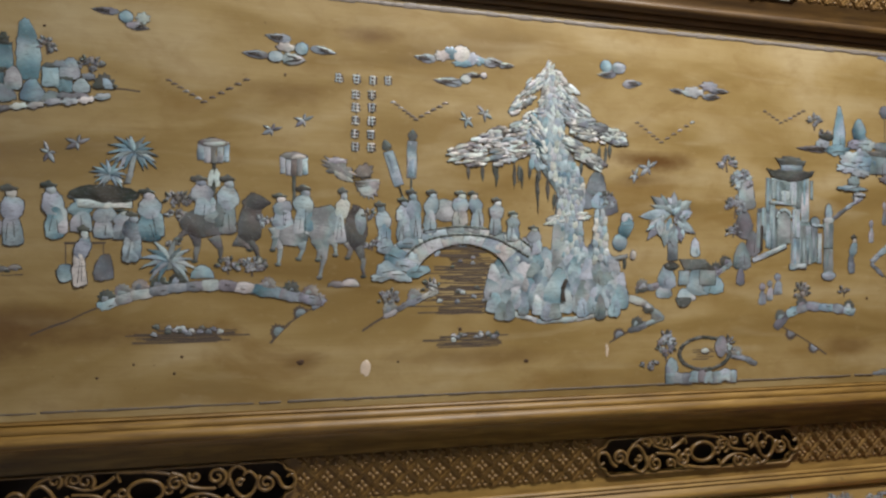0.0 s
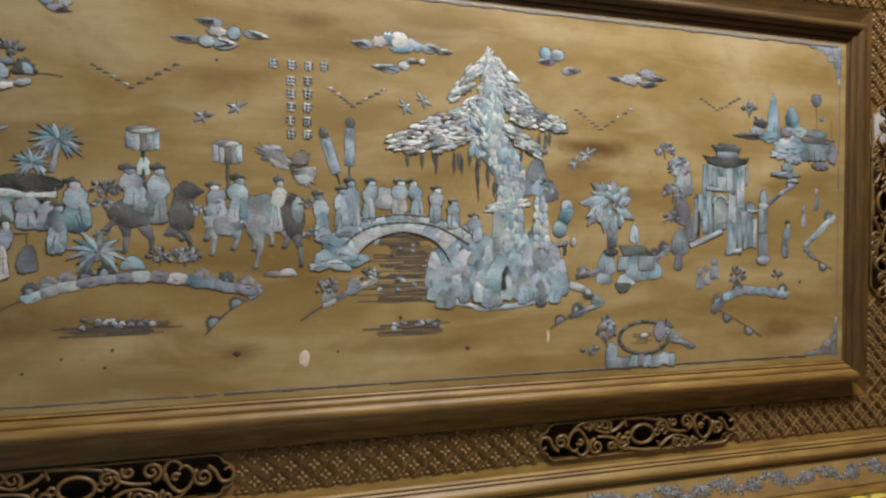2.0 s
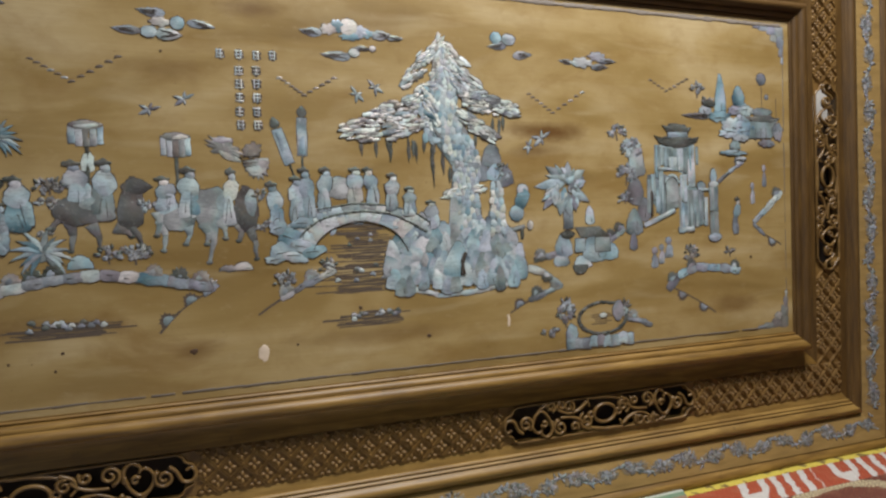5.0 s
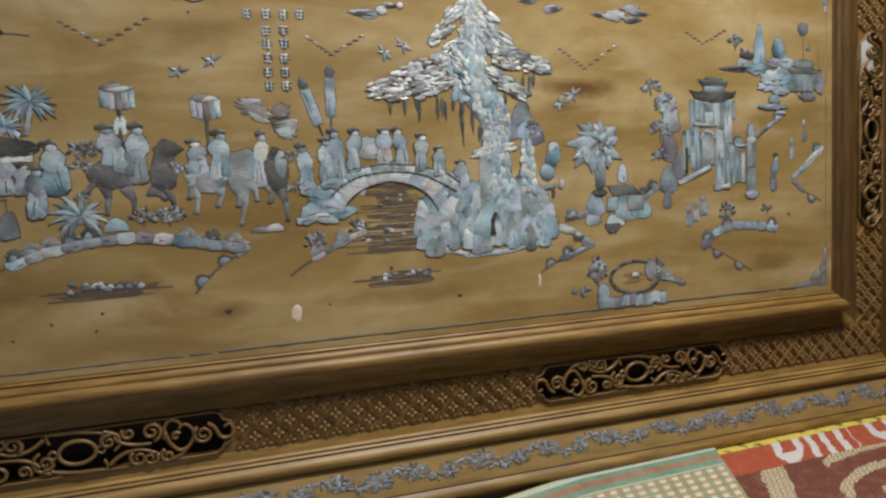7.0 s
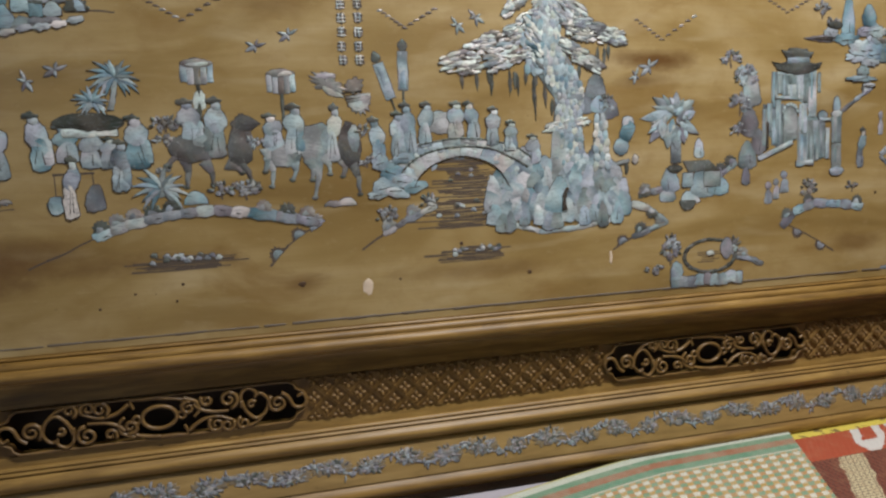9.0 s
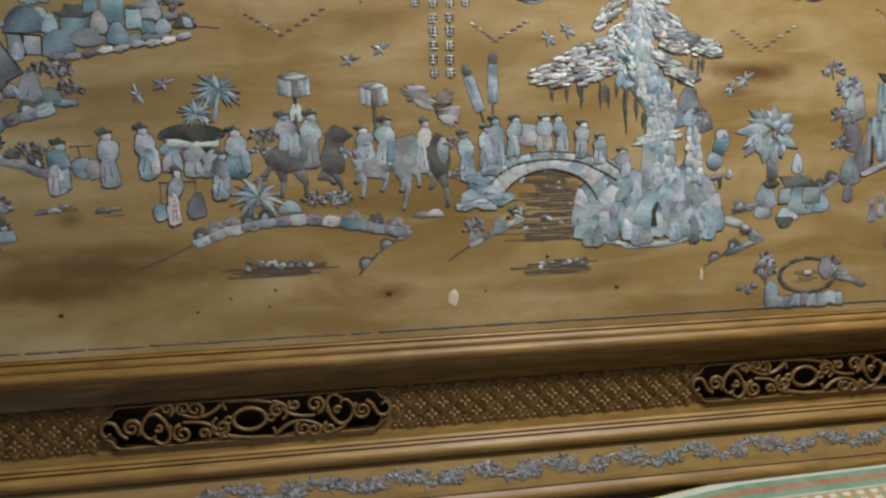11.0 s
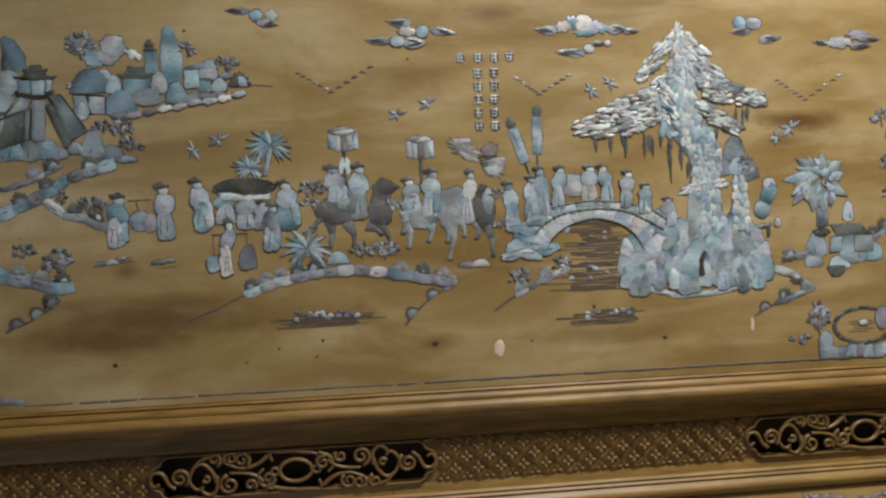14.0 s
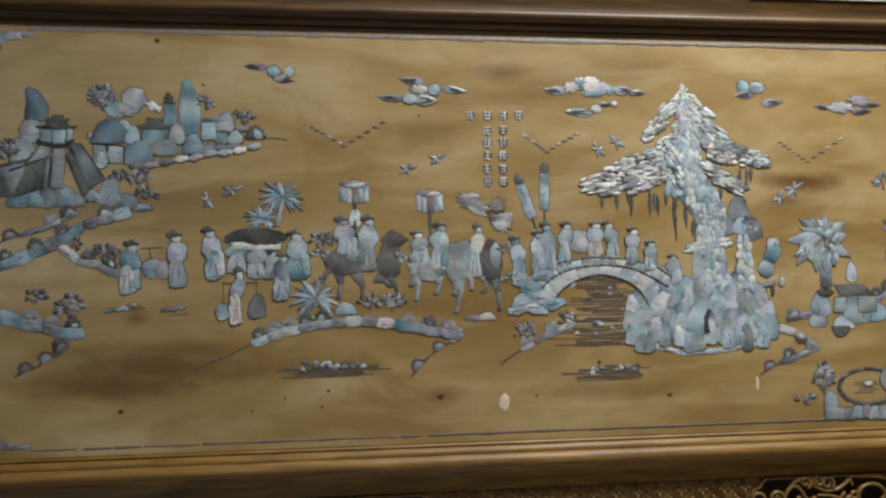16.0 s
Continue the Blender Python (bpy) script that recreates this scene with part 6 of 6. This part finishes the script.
# ---------------------------------------------------------------- mats on the platform
def green_mat_look():
    """Woven plastic straw: striped edge, then a small check."""
    m = Mat("green_checked_straw")
    x, y, z = xyz(m, m.place(source="UV"))
    edge = m.ramp(m.math("MULTIPLY", y, 10.0), [(0.0, (0.440, 0.390, 0.089)), (0.035, (0.464, 0.491, 0.422)), (0.20, (0.096, 0.211, 0.133)), (0.36, (0.264, 0.109, 0.063)),
                                                (0.56, (0.096, 0.218, 0.141)), (0.74, (0.400, 0.390, 0.311))], "CONSTANT")
    cx = m.math("FRACT", m.math("MULTIPLY", x, 1 / 0.0250))
    cy = m.math("FRACT", m.math("MULTIPLY", y, 1 / 0.0215))
    bx, by = m.math("GREATER_THAN", cx, 0.5), m.math("GREATER_THAN", cy, 0.5)
    tone = m.mix(bx, (0.520, 0.510, 0.450), (0.380, 0.200, 0.080))
    tone2 = m.mix(bx, (0.380, 0.250, 0.080), (0.130, 0.250, 0.160))
    check = m.mix(by, tone, tone2)
    col = m.mix(m.math("GREATER_THAN", y, 0.080), edge, check)
    strand = m.math("FRACT", m.math("MULTIPLY", x, 1 / 0.0042))
    col = m.mix(m.math("MULTIPLY", m.math("GREATER_THAN", strand, 0.80), 0.25), col, (0.128, 0.101, 0.052))
    weft = m.math("FRACT", m.math("MULTIPLY", y, 1 / 0.0050))
    col = m.mix(m.math("MULTIPLY", m.math("GREATER_THAN", weft, 0.74), 0.30), col, (0.10, 0.11, 0.06))
    faded = m.noise(m.place((3, 1, 1)), 7, 3, 0.6)
    col = m.mix(m.math("MULTIPLY", m.step(faded, 0.42, 0.62), 0.22), col, (0.28, 0.34, 0.25))
    worn = m.noise(m.place(), 60, 4, 0.6)
    col = m.mix(m.math("MULTIPLY", m.step(worn, 0.40, 0.75), 0.30), col, (0.350, 0.335, 0.265))
    return m.out(col, 0.42)


def red_mat_look():
    """Brick-red woven straw with cream figures, and a red and white edge."""
    m = Mat("red_cream_straw")
    x, y, z = xyz(m, m.place(source="UV"))
    wob = m.math("MULTIPLY", m.math("SUBTRACT", m.noise(m.place(), 34, 3), 0.5), 0.022)
    xw, yw = m.math("ADD", x, wob), m.math("ADD", y, wob)
    # broad cream scrolls on dark beads: rings round two middles, and an upright cream strip
    def rings(cx, cy, flat, period, share):
        dx, dy = m.math("SUBTRACT", xw, cx), m.math("MULTIPLY", m.math("SUBTRACT", yw, cy), flat)
        far = m.math("SQRT", m.math("ADD", m.math("MULTIPLY", dx, dx), m.math("MULTIPLY", dy, dy)))
        return m.math("LESS_THAN", m.math("FRACT", m.math("MULTIPLY", far, 1 / period)), share)

    past = m.math("GREATER_THAN", xw, 0.255)
    strip = m.math("LESS_THAN", m.math("ABSOLUTE", m.math("SUBTRACT", xw, 0.150)), 0.024)
    cream = m.math("ADD", m.math("MULTIPLY", past, rings(0.36, 0.235, 1.3, 0.088, 0.36)), m.math("MULTIPLY", m.math("SUBTRACT", 1.0, past), strip))
    col = m.mix(cream, (0.140, 0.040, 0.025), (0.45, 0.39, 0.24))
    rows = m.math("FRACT", m.math("MULTIPLY", y, 1 / 0.0068))
    knots = m.math("FRACT", m.math("MULTIPLY", x, 1 / 0.0100))
    col = m.mix(m.math("MULTIPLY", m.math("GREATER_THAN", rows, 0.62), 0.75), col, (0.07, 0.03, 0.02))
    col = m.mix(m.math("MULTIPLY", m.math("GREATER_THAN", knots, 0.78), 0.5), col, (0.06, 0.025, 0.018))
    # edge: smooth brick-red plastic with white uprights and cups
    g = m.math("SUBTRACT", m.math("MULTIPLY", m.math("FRACT", m.math("MULTIPLY", m.math("SUBTRACT", xw, 0.170), 1 / 0.225)), 0.225), 0.032)
    away = m.math("ABSOLUTE", g)
    low = m.math("MAXIMUM", m.math("SUBTRACT", y, 0.046), 0.0)
    cup = m.math("LESS_THAN", away, m.math("SUBTRACT", 0.032, m.math("MULTIPLY", low, 0.55)))
    hollow = m.math("MULTIPLY", m.math("LESS_THAN", away, 0.015), m.math("LESS_THAN", y, 0.046))
    cup = m.math("MULTIPLY", cup, m.math("SUBTRACT", 1.0, hollow))
    bars = m.math("MULTIPLY", m.math("LESS_THAN", m.math("FRACT", m.math("MULTIPLY", m.math("SUBTRACT", g, 0.046), 1 / 0.034)), 0.45), m.math("GREATER_THAN", g, 0.046))
    bars = m.math("MULTIPLY", bars, m.math("LESS_THAN", g, 0.150))
    white = m.math("MULTIPLY", m.math("MINIMUM", m.math("ADD", cup, bars), 1.0), m.math("GREATER_THAN", x, 0.170))
    edge = m.mix(white, (0.29, 0.056, 0.026), (0.46, 0.44, 0.41))
    col = m.mix(m.math("LESS_THAN", y, 0.086), col, edge)
    worn = m.noise(m.place(), 45, 4, 0.6)
    col = m.mix(m.math("MULTIPLY", m.step(worn, 0.48, 0.75), 0.3), col, (0.33, 0.18, 0.10))
    return m.out(col, 0.5)


def yellow_look():
    m = Mat("yellow_dotted_cloth")
    x, y, z = xyz(m, m.place(source="UV"))
    n = m.noise(m.place(), 42, 2, 0.5)
    f = m.noise(m.place(), 160, 3, 0.6)
    col = m.mix(f, (0.42, 0.32, 0.04), (0.54, 0.45, 0.08))
    col = m.mix(m.step(n, 0.56, 0.61), col, (0.16, 0.11, 0.03))
    m.bump(f, 0.4, 0.001)
    return m.out(col, 0.7)


def mat_sheet(name, corner, along, down, nu, nv, thick, material, label, warp, weave, height):
    """A woven sheet on the platform; warp bends the outline and weave gives the relief."""
    bm = bmesh.new()
    uv = bm.loops.layers.uv.new("weave")
    grid, flat = [], {}
    for j in range(nv + 1):
        row = []
        for i in range(nu + 1):
            u, v = along * i / nu, down * j / nv
            x, y = warp(u, v)
            vert = bm.verts.new((corner[0] + x, corner[1] - y, height(u, v) + weave(u, v)))
            flat[vert] = (u, v)
            row.append(vert)
        grid.append(row)
    faces = []
    for j in range(nv):
        for i in range(nu):
            f = bm.faces.new((grid[j][i], grid[j + 1][i], grid[j + 1][i + 1], grid[j][i + 1]))
            f.smooth = True
            for lp in f.loops:
                lp[uv].uv = flat[lp.vert]
            faces.append(f)
    rim = [grid[0][i] for i in range(nu + 1)] + [grid[j][nu] for j in range(1, nv + 1)] + [grid[nv][i] for i in range(nu - 1, -1, -1)] + [grid[j][0] for j in range(nv - 1, 0, -1)]
    low = [bm.verts.new((v.co.x, v.co.y, v.co.z - thick)) for v in rim]
    for k in range(len(rim)):
        q = (k + 1) % len(rim)
        f = bm.faces.new((rim[k], rim[q], low[q], low[k]))
        for lp, v in zip(f.loops, (rim[k], rim[q], rim[q], rim[k])):
            lp[uv].uv = flat[v]
    return tagged(part(name, bm, material), label, "mat")


def pile(x):
    """The bedding swells a little towards one end of the platform."""
    f = max(0.0, min(1.0, (x - 0.20) / 0.60))
    return SEAT + 0.004 + 0.011 * f


mat_sheet("straw_mat", (0.440, -0.041, 0), 0.70, 0.60, 300, 260, 0.0018, red_mat_look(), "brick-red and cream woven straw mat with striped edge",
          lambda u, v: (u - 0.70 * v, v),
          lambda u, v: 0.0011 * math.sin(u * math.pi / 0.0050) * math.sin(v * math.pi / 0.0068) if v > 0.088 else 0.0003 * math.sin(u * math.pi / 0.005),
          lambda u, v: pile(0.440 + u) + 0.0022)
mat_sheet("yellow_cloth", (0.205, -0.010, 0), 0.88, 0.34, 90, 60, 0.006, yellow_look(), "yellow dotted cloth under the straw mats",
          lambda u, v: (u + 0.003 * math.sin(v * 30), v + 0.0015 * math.sin(u * 90)), lambda u, v: 0.0, lambda u, v: pile(0.205 + u) - 0.0004)
mat_sheet("checked_mat", (-0.16, -0.006, 0), 0.67, 0.62, 320, 260, 0.0015, green_mat_look(), "green and white checked plastic straw mat",
          lambda u, v: (u - 0.50 * v * max(0.0, min(1.0, u / 0.67)), v + 0.30 * max(0.0, 0.40 - u) ** 1.25),
          lambda u, v: 0.0008 * math.sin(u * math.pi / 0.0042) * math.sin(v * math.pi / 0.0050),
          lambda u, v: pile(u - 0.16) + 0.0062 - 0.006 * max(0.0, 0.36 - u))
